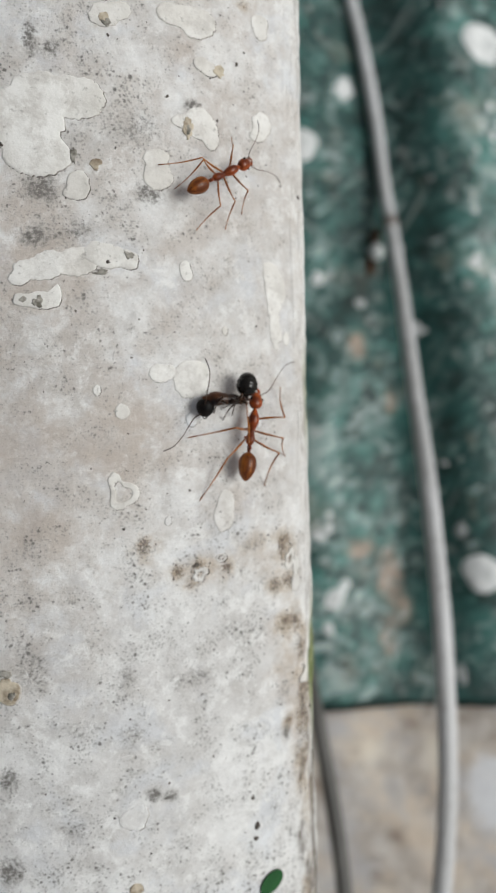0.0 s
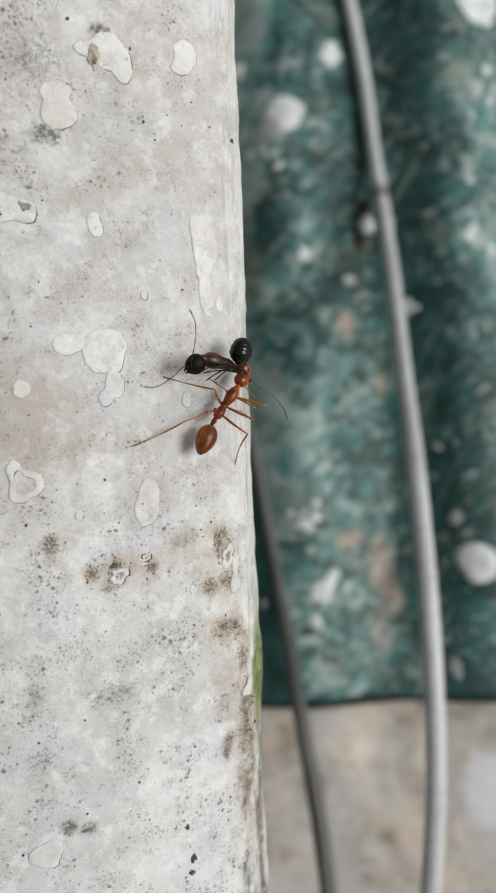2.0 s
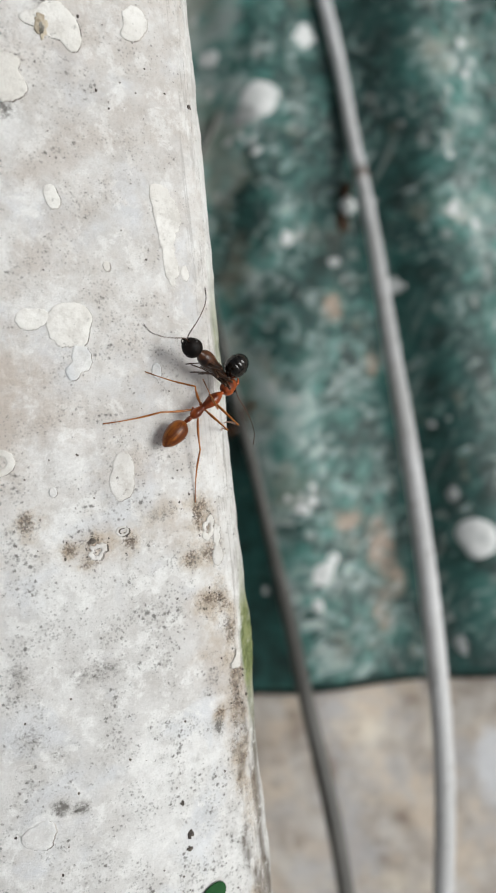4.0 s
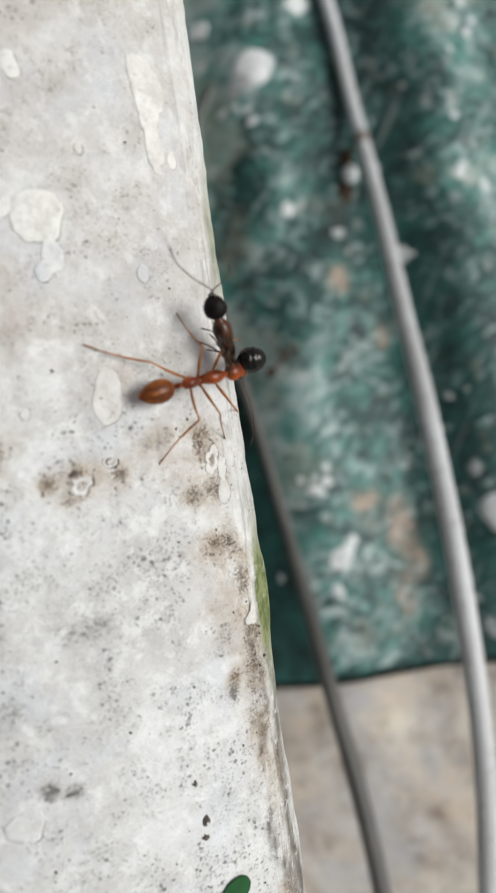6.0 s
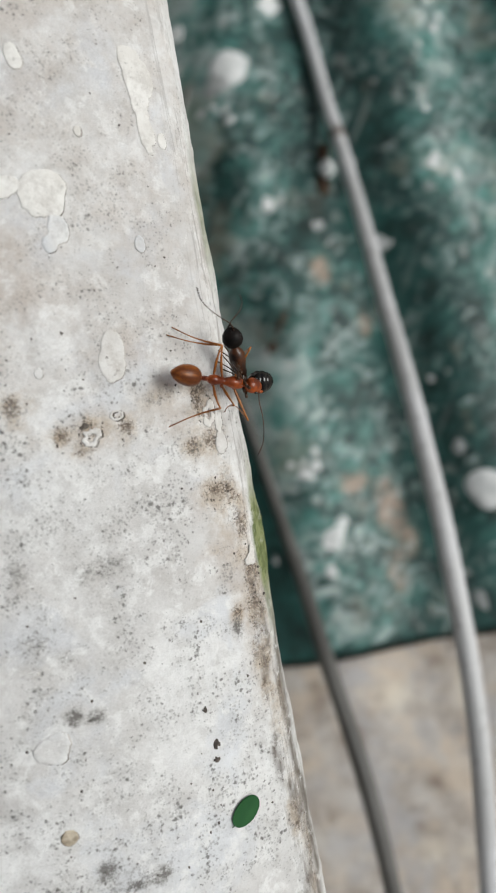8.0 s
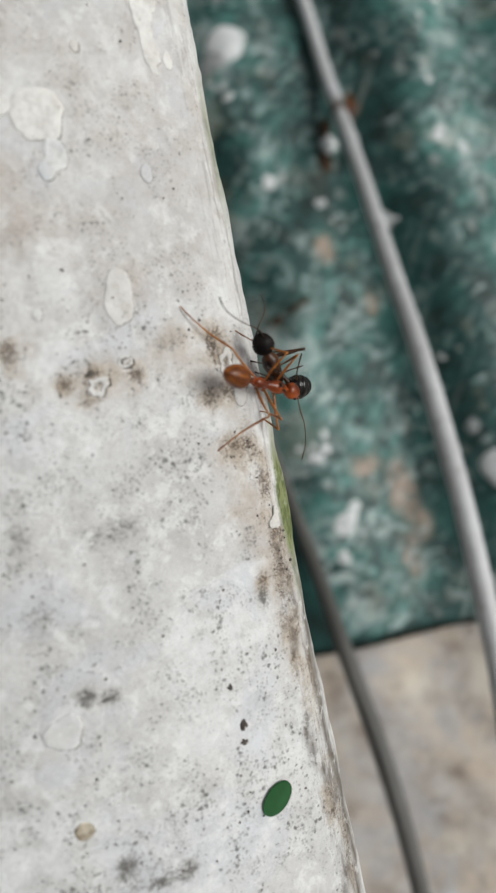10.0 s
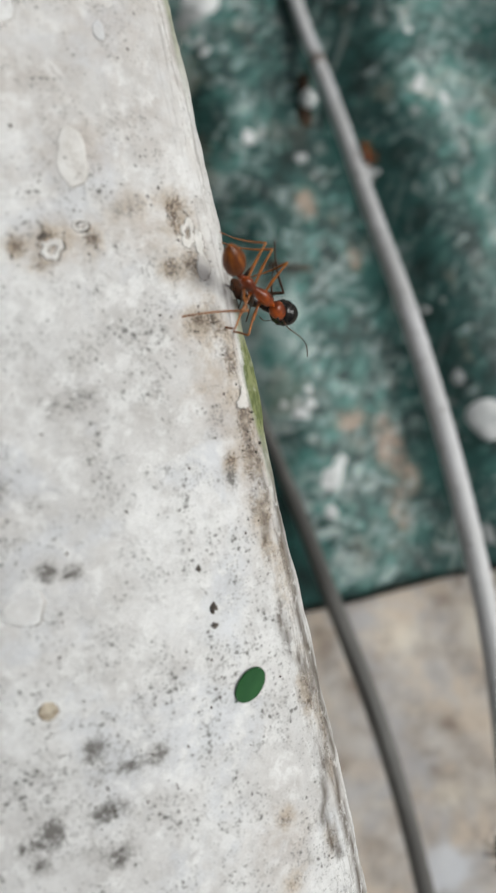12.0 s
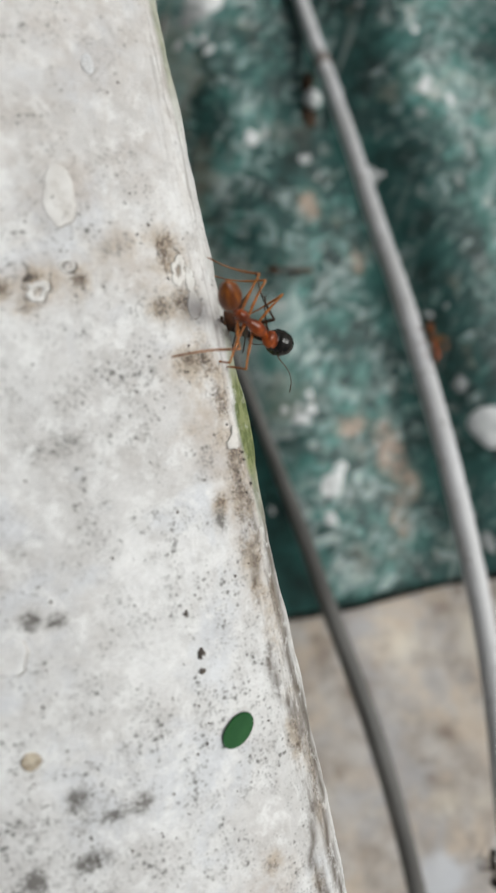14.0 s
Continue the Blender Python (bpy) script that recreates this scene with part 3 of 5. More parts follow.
def blot(x, y, lobes, seed, lift, name="paint_flake", material=None, hole=0.0, n=72, ragged=0.10, shift=(0, 0)):
    """An uneven patch that follows the coping: rounded lobes (dx, dy, rx, ry) run together, thin at the rim."""
    rng = random.Random(seed)
    k0 = rng.uniform(0, 50)
    sx = max(abs(l[0]) + l[2] for l in lobes)
    sy = max(abs(l[1]) + l[3] for l in lobes)

    tight = max(1.0, 0.9 / min(sx, sy))

    def inside(px, py):
        f = sum(math.exp(-2.2 * (((px - l[0]) / l[2]) ** 2 + ((py - l[1]) / l[3]) ** 2 - 1)) for l in lobes)
        g = noise.noise((px * 0.9 * tight + k0, py * 0.9 * tight, 1.7)) * 1.2 + noise.noise((px * 2.6 * tight + k0, py * 2.6 * tight, 7.0)) * 0.9 + noise.noise((px * 6 * tight + k0, py * 6 * tight, 3.0)) * 0.45
        return f * math.exp(ragged * 4 * g) > 1.0
    outline = []
    for k in range(n):
        a = 2 * math.pi * k / n
        ux, uy = sx * math.cos(a), sy * math.sin(a)
        r = 0.02
        while r < 1.3 and inside(ux * r, uy * r):
            r += 0.012
        outline.append((ux * r, uy * r))
    rings = [(1.0, -0.05), (0.985, lift * 0.55), (0.93, lift), (0.7, lift * 0.95), (0.4, lift * 0.9), (0.12, lift * 0.9)]
    if hole:
        rings = [(1.0, -0.05), (0.985, lift * 0.7), (0.93, lift), (hole + 0.06, lift), (hole, lift * 0.6), (hole - 0.04, -0.05)]
    verts, faces = [], []
    for q, h in rings:
        for ox, oy in outline:
            verts.append(tuple(on_wall(x + ox * q + shift[0], y + oy * q + shift[1], h + 0.03)[0]))
    for i in range(len(rings) - 1):
        for k in range(n):
            a, b = i * n + k, i * n + (k + 1) % n
            faces.append((a, b, b + n, a + n))
    if not hole:
        faces.append(tuple(range((len(rings) - 1) * n, len(rings) * n)))
    return part(name, mesh_of(name, verts, faces, material or FLAKE), wall)


SEED = [100]


def flake(x, y, lobes, crack=0.075, hole=0.0, material=None, lift=0.06, ragged=0.12, n=80):
    """A flake of thick old paint, with a dirty crack along its lower side."""
    SEED[0] = int(abs(x * 731 + y * 397)) + 11
    if isinstance(lobes[0], (int, float)):
        lobes = [(0, 0, *lobes)]
    if crack:
        blot(x, y, lobes, SEED[0], 0.02, "crack", SPLIT, hole=hole, ragged=ragged, n=n, shift=(crack, -0.6 * crack))
    blot(x, y, lobes, SEED[0], lift, material=material, hole=hole, ragged=ragged, n=n)


def pit(x, y, rx, ry, material=None, lift=0.1, n=24):
    SEED[0] += 1
    blot(x, y, [(0, 0, rx, ry)], SEED[0], lift, "dirt_spot", material or HOLLOW, n=n, ragged=0.5)


flake(-18.4, 23.8, [(0, 0, 2.94, 4.1), (0.8, -2.7, 2.6, 1.56), (1.6, 2.5, 2.0, 1.8)], n=120, ragged=0.14)
flake(-14.6, 26.2, [(0, 0, 2.3, 1.8), (1.0, -0.1, 1.44, 1.37), (-1.5, -0.2, 1.5, 1.6)], n=100, ragged=0.14, lift=0.05)
flake(-14.5, 18.6, [(0, 0, 0.97, 1.29), (-0.7, -0.7, 0.68, 0.49)])
flake(-3.8, 34.1, [(0, 0, 1.69, 1.46), (-2.0, 0.3, 1.55, 0.91)])
flake(2.1, 35.3, [(0, 0, 0.82, 0.84), (0.1, -0.9, 0.59, 0.65)])
flake(-3.5, 30.4, [(0, 0, 0.69, 0.62), (0.8, -0.4, 0.75, 0.63)])
flake(-3.9, 25.0, [(0, 0, 1.26, 1.45), (-1.5, -0.1, 0.93, 0.56), (1.1, -1.1, 0.75, 1.38)])
flake(2.0, 25.7, [(0, 0, 0.95, 1.29), (-0.5, -1.1, 0.69, 0.53)], ragged=0.09)
flake(-7.7, 19.8, [(0, 0, 1.31, 1.33), (-0.1, 1.7, 1.2, 0.71)])
flake(-18.4, 11.3, [(0, 0, 1.9, 1.0), (-1.6, -0.9, 0.8, 0.6), (1.4, 0.5, 1.3, 1.1)], n=100, ragged=0.15)
flake(-15.2, 11.8, [(0, 0, 1.6, 1.2), (1.0, 0.3, 1.1, 1.0)], n=90, ragged=0.15, lift=0.05)
flake(-12.2, 12.4, [(0, 0, 1.5, 1.1), (-1.1, 0.4, 1.0, 0.9), (1.8, -0.3, 0.8, 0.9)], n=90, ragged=0.14, lift=0.07)
flake(-18.1, 8.5, [(0, 0, 1.34, 0.8), (-1.6, 0.1, 0.87, 0.6), (1.3, 0.5, 0.48, 1.0)])
flake(-5.6, 11.6, [(0, 0, 0.46, 0.68), (0.2, -0.6, 0.52, 0.63)])
flake(2.75, 8.5, [(0, 0, 0.66, 2.3), (-0.5, 3.1, 0.6, 0.9), (0.1, 2.0, 0.9, 1.7), (0.75, 1.2, 0.5, 1.3), (0.1, -3.0, 0.59, 1.48)], 0.02, lift=0.05, ragged=0.24, n=130)
flake(3.95, 5.1, (0.34, 0.69), 0.03, lift=0.05)
flake(-5.5, 1.1, [(0, 0, 1.5, 1.75), (0.7, 0.6, 1.16, 1.08), (0.9, -0.7, 0.6, 1.0)], 0.05, ragged=0.09)
flake(-8.1, 1.8, [(0, 0, 1.11, 0.85), (0.8, 0.2, 0.6, 0.6)], 0.02)
flake(-4.7, -1.5, [(0, 0, 0.72, 1.15), (-0.8, -1.1, 0.48, 0.71)], 0.06, material=LIME, ragged=0.13)
flake(-11.6, -1.6, (0.65, 0.73), 0.05)
flake(-11.8, -9.2, [(0, 0, 1.0, 1.06), (-0.7, 1.2, 0.6, 0.84), (0.6, 0, 0.85, 0.85), (-0.5, -0.7, 0.75, 0.74)], 0.05, hole=0.58)
flake(-2.5, -10.7, [(0, 0, 0.83, 1.1), (-0.15, -1.0, 0.82, 1.0), (-0.3, -1.8, 0.9, 1.15)], 0.05, ragged=0.14, lift=0.03, material=PALE_FLAKE)
flake(-3.1, -16.2, (0.5, 0.42), 0.13, 0.62, material=PALE_FLAKE, ragged=0.2)
flake(-5.2, -17.6, [(0, 0, 0.55, 0.75), (0.4, 0.3, 0.4, 0.4)], 0.16, 0.45, ragged=0.35, lift=0.1, material=PALE_FLAKE)
flake(-7.9, -12.1, (0.3, 0.45), 0.05, material=LIME)
flake(3.75, -17.5, [(0, 0, 0.45, 0.7), (0.25, 0.6, 0.3, 0.5), (-0.2, -0.6, 0.35, 0.4)], 0.1, 0.42, ragged=0.3, lift=0.09, n=110)
flake(4.4, -18.4, [(0, 0, 0.3, 0.9), (0.1, 0.5, 0.25, 0.6)], 0.05, ragged=0.4, lift=0.07, n=110)
flake(4.35, -19.9, [(0, 0, 0.42, 0.85), (-0.1, -0.5, 0.34, 0.6)], 0.06, ragged=0.18, material=PALE_FLAKE)
flake(5.0, -30.3, [(0, 0, 0.34, 0.6), (0.2, 0.5, 0.2, 0.5), (-0.3, -0.3, 0.25, 0.25)], 0.05, ragged=0.5)
flake(-22.7, -26.8, (1.0, 1.29), 0.12, material=OCHRE, ragged=0.16)
flake(-11.9, -40.4, [(0, 0, 1.02, 1.2), (-0.8, 0.1, 0.7, 0.75), (0.4, 0.5, 0.7, 0.7)], 0.09, material=LIME, ragged=0.13)
flake(-12.1, -47.4, (0.62, 0.62), 0.08, material=OCHRE)
flake(-12.5, -34.3, (0.62, 0.22), 0.06, material=LIME, lift=0.03)
flake(-11.8, 33.4, [(0, 0, 1.3, 1.0), (1.4, 0.6, 0.9, 0.8)], 0.03)
flake(-2.1, 5.8, (0.26, 0.42), 0.12)
flake(-13.7, 0.4, (0.34, 0.5), 0.06)
flake(0.9, -3.1, (0.39, 0.72), 0.04, material=LIME)
pit(-4.8, 24.4, 0.47, 0.87, OCHRE)
pit(-4.85, 24.2, 0.2, 0.5, HOLLOW, 0.14)
pit(-1.9, 30.0, 0.49, 0.53, OCHRE)
pit(-10.4, 12.6, 0.44, 0.45, HOLLOW)
pit(-12.9, 11.0, 0.68, 0.26, HOLLOW)
pit(-12.3, 11.9, 0.19, 0.15, DIRT)
pit(-19.6, 8.6, 0.39, 0.25, HOLLOW)
pit(-18.4, 8.4, 0.43, 0.55, HOLLOW)
pit(-14.8, 21.2, 0.3, 0.7, HOLLOW)
pit(-13.0, 20.6, 0.5, 0.6, OCHRE, 0.06)
pit(-20.9, 21.9, 0.24, 0.2, DIRT)
pit(-11.8, 33.1, 0.58, 0.69, OCHRE)
pit(-11.6, 32.8, 0.4, 0.36, HOLLOW, 0.14)
pit(-22.8, -25.2, 0.6, 0.36, HOLLOW, 0.14)
pit(-22.4, -27.2, 0.3, 0.4, HOLLOW, 0.14)
pit(-5.5, -16.6, 0.3, 0.28, DIRT)
pit(-0.35, -44.5, 0.25, 0.42, DIRT)
pit(-0.55, -45.7, 0.26, 0.24, DIRT)
pit(-0.8, -41.3, 0.16, 0.26, DIRT)
pit(-6.6, 27.0, 0.14, 0.14, DIRT)
pit(-0.2, 31.0, 0.12, 0.16, DIRT)
pit(5.6, 19.4, 0.14, 0.2, DIRT)
rng = random.Random(7)
for _ in range(120):
    r = rng.uniform(0.04, 0.11)
    pit(rng.uniform(-24, 4.0), rng.uniform(-62, 38), r, r * rng.uniform(0.8, 1.5), DIRT, 0.03, 12)

# grains of dirt caught in the brown stains
rng = random.Random(19)
for x, y, sx, sy, count in ((3.2, -16.2, 1.1, 1.0, 16), (-5.3, -17.2, 1.9, 0.9, 18), (3.4, -24.0, 0.8, 1.3, 12), (4.8, -33.6, 0.5, 2.6, 16), (-8.0, -54.5, 3.0, 2.0, 14)):
    for _ in range(count):
        r = rng.uniform(0.04, 0.09)
        pit(min(rng.gauss(x, sx), 5.6), rng.gauss(y, sy), r, r * rng.uniform(0.7, 1.9), DIRT, 0.03, 12)

# ---- the leaflet that lies on the coping ----


def build_leaflet():
    verts, faces = [], []
    nu, nv = 14, 8
    for top in (1, 0):
        for i in range(nu + 1):
            s = 0.5 - 0.5 * math.cos(math.pi * i / nu)
            half = 1.03 * max(math.sin(math.pi * s), 0) ** 0.42
            for k in range(nv + 1):
                v = 2 * k / nv - 1
                x = 2.95 * (s - 0.5)
                z = 0.14 + 0.03 * v * v + 0.03 * math.sin(4 * s) + (0.03 if top else -0.03)
                verts.append((x, half * v, z))
    m = (nu + 1) * (nv + 1)
    for o in (0, m):
        for i in range(nu):
            for k in range(nv):
                a = o + i * (nv + 1) + k
                q = (a, a + nv + 1, a + nv + 2, a + 1)
                faces.append(q[::-1] if o == 0 else q)
    rim = [k for k in range(nv + 1)] + [i * (nv + 1) + nv for i in range(1, nu + 1)] + [nu * (nv + 1) + k for k in range(nv - 1, -1, -1)] + [i * (nv + 1) for i in range(nu - 1, 0, -1)]
    for a, b in zip(rim, rim[1:] + rim[:1]):
        faces.append((a, b, b + m, a + m))
    stalk = tube([(-1.45, 0, 0.2), (-1.62, 0.02, 0.19), (-1.72, 0.05, 0.16)], [0.06, 0.05, 0.04], 6)
    p, n = on_wall(0.9, -51.0, 0.0)
    leaf = new("leaflet")
    x = Vector((0.92, 0.40, 0)).normalized()
    y = n.cross(x).normalized()
    x = y.cross(n)
    leaf.matrix_basis = Matrix.LocRotScale(p * MM, Matrix((x, y, n)).transposed().to_quaternion(), None)
    part("blade", mesh_of("blade", verts, faces, LEAF), leaf)
    part("leaf_stalk", mesh_of("leaf_stalk", *stalk, LEAF), leaf)
    tagged(leaf, "small oval dark-green leaflet lying on the white coping", "leaf")


build_leaflet()

# ---- the green corrugated sheet and the concrete ledge under it ----
FALL = 0.271


def sheet_z(x, y):
    """Corrugations that lie flatter towards the sheet's end."""
    u = min(max((y + 88) / 45, 0), 1)
    return -4.0 + (1.3 + 2.9 * u * u * (3 - 2 * u)) * math.cos(2 * math.pi * (x - 18) / 46) - FALL * y


def build_sheet():
    xs, ys = np.arange(-60, 240, 1.25), np.arange(-83.5, 330, 2.0)
    verts, faces = [], []
    nx, ny = len(xs), len(ys)
    for low in (0, 1):
        for y in ys:
            for x in xs:
                wob = noise.noise((x * 0.03, y * 0.02, 1.0)) * 0.9 + noise.noise((x * 0.25, y * 0.25, 5.0)) * 0.18
                e = noise.noise((x * 0.05, 2.0, 7.0)) * 0.8 if y < -80 else 0.0
                verts.append((x, y + e, sheet_z(x, y) + wob - low * 0.9))
    m = nx * ny
    for o in (0, m):
        for j in range(ny - 1):
            for i in range(nx - 1):
                a = o + j * nx + i
                q = (a, a + 1, a + nx + 1, a + nx)
                faces.append(q if o == 0 else q[::-1])
    rim = [i for i in range(nx)] + [j * nx + nx - 1 for j in range(1, ny)] + [(ny - 1) * nx + i for i in range(nx - 2, -1, -1)] + [j * nx for j in range(ny - 2, 0, -1)]
    for a, b in zip(rim, rim[1:] + rim[:1]):
        faces.append((b, a, a + m, b + m))
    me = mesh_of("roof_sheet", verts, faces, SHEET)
    co = np.array(verts)
    x, y = co[:, 0], co[:, 1]
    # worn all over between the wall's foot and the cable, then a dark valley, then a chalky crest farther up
    # unworn strip along the wall's foot; the shade there is put into the colour
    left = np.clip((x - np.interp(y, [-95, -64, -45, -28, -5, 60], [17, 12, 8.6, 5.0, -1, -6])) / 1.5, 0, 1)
    # extra pale strokes at low x lighten what the wall shades
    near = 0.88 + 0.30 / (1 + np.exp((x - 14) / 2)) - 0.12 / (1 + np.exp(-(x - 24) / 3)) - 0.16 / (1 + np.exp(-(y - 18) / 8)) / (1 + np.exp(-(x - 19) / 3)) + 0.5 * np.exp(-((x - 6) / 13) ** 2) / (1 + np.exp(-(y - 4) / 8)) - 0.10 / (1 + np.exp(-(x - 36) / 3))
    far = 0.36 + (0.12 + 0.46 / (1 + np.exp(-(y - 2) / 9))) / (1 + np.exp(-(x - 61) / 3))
    wear_and_shade = left * (near + (far - near) / (1 + np.exp(-(x - 44.5 - 0.02 * (y + 40)) / 2.0)))
    rust = np.zeros(len(verts))
    for sx, sy, rx, ry in ((41.0, -4.2, 2.6, 4.5), (37.5, -52.0, 4.2, 9.0), (36.0, -67.0, 3.5, 7.0), (40.5, -60.0, 3.5, 5.0), (32.0, 12.0, 4.0, 5.0), (29.0, -44.0, 6.0, 3.5)):
        rust = np.maximum(rust, np.exp(-((x - sx) / rx) ** 2 - ((y - sy) / ry) ** 2))
    wear_and_shade *= np.clip((y + 83.5) / 2.5, 0.2, 1)
    scratch = np.exp(-((x - 49) / 7) ** 2) + np.exp(-((x - 95) / 7) ** 2)
    for key, v in (("wear_and_shade", wear_and_shade), ("rust", rust), ("scratch", scratch)):
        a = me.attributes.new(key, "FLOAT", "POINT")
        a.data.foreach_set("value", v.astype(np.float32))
    ob = part("roof_sheet", me)
    return tagged(ob, "weathered dark-green painted corrugated sheet with chalky scuffs", "roof", kind="structure")


sheet = build_sheet()


def build_ledge():
    verts, faces = [], []
    xs, ys = np.arange(-4, 260, 2.0), np.concatenate([np.arange(-420, -91, 4.0), [-90.5, -88.0, -85.25, -85.15], np.arange(-80, 340, 20.0)])
    nx, ny = len(xs), len(ys)
    for y in ys:
        for x in xs:
            flat = min(max((-85 - y) / 40, 0), 1)
            flat = flat * flat * (3 - 2 * flat)
            wave = sheet_z(x, -88) - FALL * 88 - 3.6
            # the unseen floor at -26 is added to keep light out from below
            top = wave * (1 - flat) + -7.5 * flat if y < -85.2 else -26.0
            verts.append((x, y, top - FALL * max(y, -190) - 0.02 * min(y + 190, 0) + noise.noise((x * 0.03, y * 0.03, 3)) * 0.9 * flat + noise.noise((x * 0.2, y * 0.2, 3)) * 0.3))
    for j in range(ny - 1):
        for i in range(nx - 1):
            a = j * nx + i
            faces.append((a, a + 1, a + nx + 1, a + nx))
    rim = [i for i in range(nx)] + [j * nx + nx - 1 for j in range(1, ny)] + [(ny - 1) * nx + i for i in range(nx - 2, -1, -1)] + [j * nx for j in range(ny - 2, 0, -1)]
    base = len(verts)
    verts += [(verts[i][0], verts[i][1], -300.0) for i in rim]
    n = len(rim)
    for k in range(n):
        faces.append((rim[(k + 1) % n], rim[k], base + k, base + (k + 1) % n))
    me = mesh_of("concrete_ledge", verts, faces, CONCRETE)
    co = np.array(verts)
    def patches(*spots):
        v = np.zeros(len(verts))
        for x, y, rx, ry in spots:
            v = np.maximum(v, np.exp(-((co[:, 0] - x) / rx) ** 2 - ((co[:, 1] - y) / ry) ** 2))
        return v
    # among the brown marks, (18, -104) paints the thin cable's shade on the ledge
    for key, v in (("wash", patches((61, -106, 8, 11), (26, -145, 8, 6), (44, -143, 6, 6))), ("damp_and_shade", np.maximum(patches((40.5, -91, 7, 5), (11.5, -92, 5, 8), (34.5, -116.5, 4, 3.5), (18, -104, 3, 9)), 0.55 * np.exp((co[:, 1] + 85) / 7) * (co[:, 1] < -85))), ("cream", patches((30, -131, 7, 3.5), (41, -131, 6, 3), (46, -97, 4, 7), (30, -97, 6, 4)))):
        a = me.attributes.new(key, "FLOAT", "POINT")
        a.data.foreach_set("value", v.astype(np.float32))
    ob = part("concrete_ledge", me)
    tagged(ob, "stained beige and grey concrete ledge under the sheet", "ledge", kind="structure")


build_ledge()


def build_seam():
    """A near-black strip that paints the shade in the slot between the sheet's end and the ledge."""
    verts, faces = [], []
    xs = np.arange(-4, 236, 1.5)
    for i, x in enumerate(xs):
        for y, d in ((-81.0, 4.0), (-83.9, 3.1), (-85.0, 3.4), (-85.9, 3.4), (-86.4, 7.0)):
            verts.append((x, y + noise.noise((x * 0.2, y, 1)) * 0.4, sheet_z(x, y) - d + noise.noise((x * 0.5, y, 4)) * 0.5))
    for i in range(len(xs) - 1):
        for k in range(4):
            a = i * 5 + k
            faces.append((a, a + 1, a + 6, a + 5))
    ob = part("soil_seam", mesh_of("soil_seam", verts, faces, SLOT_SHADE))
    tagged(ob, "near-black strip standing in for shade in the slot below the green sheet", "soil", kind="stuff")


build_seam()
ground = part("ground", mesh_of("ground", [(-6e4, -6e4, -300), (6e4, -6e4, -300), (6e4, 6e4, -300), (-6e4, 6e4, -300)], [(0, 1, 2, 3)], CONCRETE))
tagged(ground, "wide grey concrete yard below the roof", "ground", kind="structure")


def splat(x, y, r, stretch=1.0, turn=0, lift=0.12, material=None, name="lichen_spot"):
    """A pale crust on the sheet."""
    rng = random.Random(int(abs(x * 311 + y * 173)))
    n = 22
    ph = [rng.uniform(0, 6.28) for _ in range(5)]
    verts, faces = [], []
    c, s = math.cos(radians(turn)), math.sin(radians(turn))
    for q, h in ((1.0, -0.3), (0.95, lift * 0.4), (0.6, lift), (0.2, lift * 1.1)):
        for k in range(n):
            a = 2 * math.pi * k / n
            rr = r * q * (1 + sum((0.19 if r < 4 else 0.06) / (j + 1) ** 0.6 * math.cos((j + 1) * a + ph[j]) for j in range(5)))
            lx, ly = rr * stretch * math.cos(a), rr * math.sin(a)
            px, py = x + c * lx - s * ly, y + s * lx + c * ly
            wob = noise.noise((px * 0.03, py * 0.02, 1.0)) * 0.9
            verts.append((px, py, sheet_z(px, py) + wob + h))
    for i in range(3):
        for k in range(n):
            a, b = i * n + k, i * n + (k + 1) % n
            faces.append((a, b, b + n, a + n))
    faces.append(tuple(range(3 * n, 4 * n)))
    part(name, mesh_of(name, verts, faces, material or LICHEN), sheet)


splat(17.4, 72.5, 5.4, 1.1)
splat(13.0, 69.0, 3.4, 1.3, 30, 0.12, LICHEN_GREY)
splat(61.6, -50.8, 5.2, 1.0, 0, 0.3)
splat(21.1, 31.2, 2.0)
splat(34.2, 24.7, 1.5, 1.2, 20, 0.1, LICHEN_GREY)
splat(22.4, -56.0, 2.6)
splat(19.6, -63.4, 2.0, 0.7)
splat(54.5, -76.6, 2.2, 0.8, 0, 0.1, LICHEN_GREY)
splat(32.2, 93.0, 3.6)
splat(76.3, 106.4, 7.5)
splat(56.7, -39.3, 1.5, 1.4, 60, 0.1, LICHEN_GREY)
splat(4.4, 88.5, 3.0)


def cluster(x, y, spread, count, seed):
    r = random.Random(seed)
    for _ in range(count):
        splat(x + r.gauss(0, spread), y + r.gauss(0, spread), r.uniform(0.5, 1.3), r.uniform(0.7, 1.7), r.uniform(0, 180), 0.08)


rng = random.Random(21)
cluster(17.6, -38.2, 2.4, 7, 1)
cluster(54.5, -19.4, 1.6, 3, 2)
cluster(48.2, 15.5, 1.4, 6, 3)
cluster(11.9, 59.3, 2.2, 6, 4)
cluster(24, -52, 4, 5, 5)
cluster(70, 40, 6, 8, 6)
cluster(75, 75, 7, 8, 7)
for _ in range(36):
    splat(rng.uniform(4, 92), rng.uniform(-80, 140), rng.uniform(0.3, 0.8), rng.uniform(0.7, 1.8), rng.uniform(0, 180), 0.06, LICHEN_GREY)


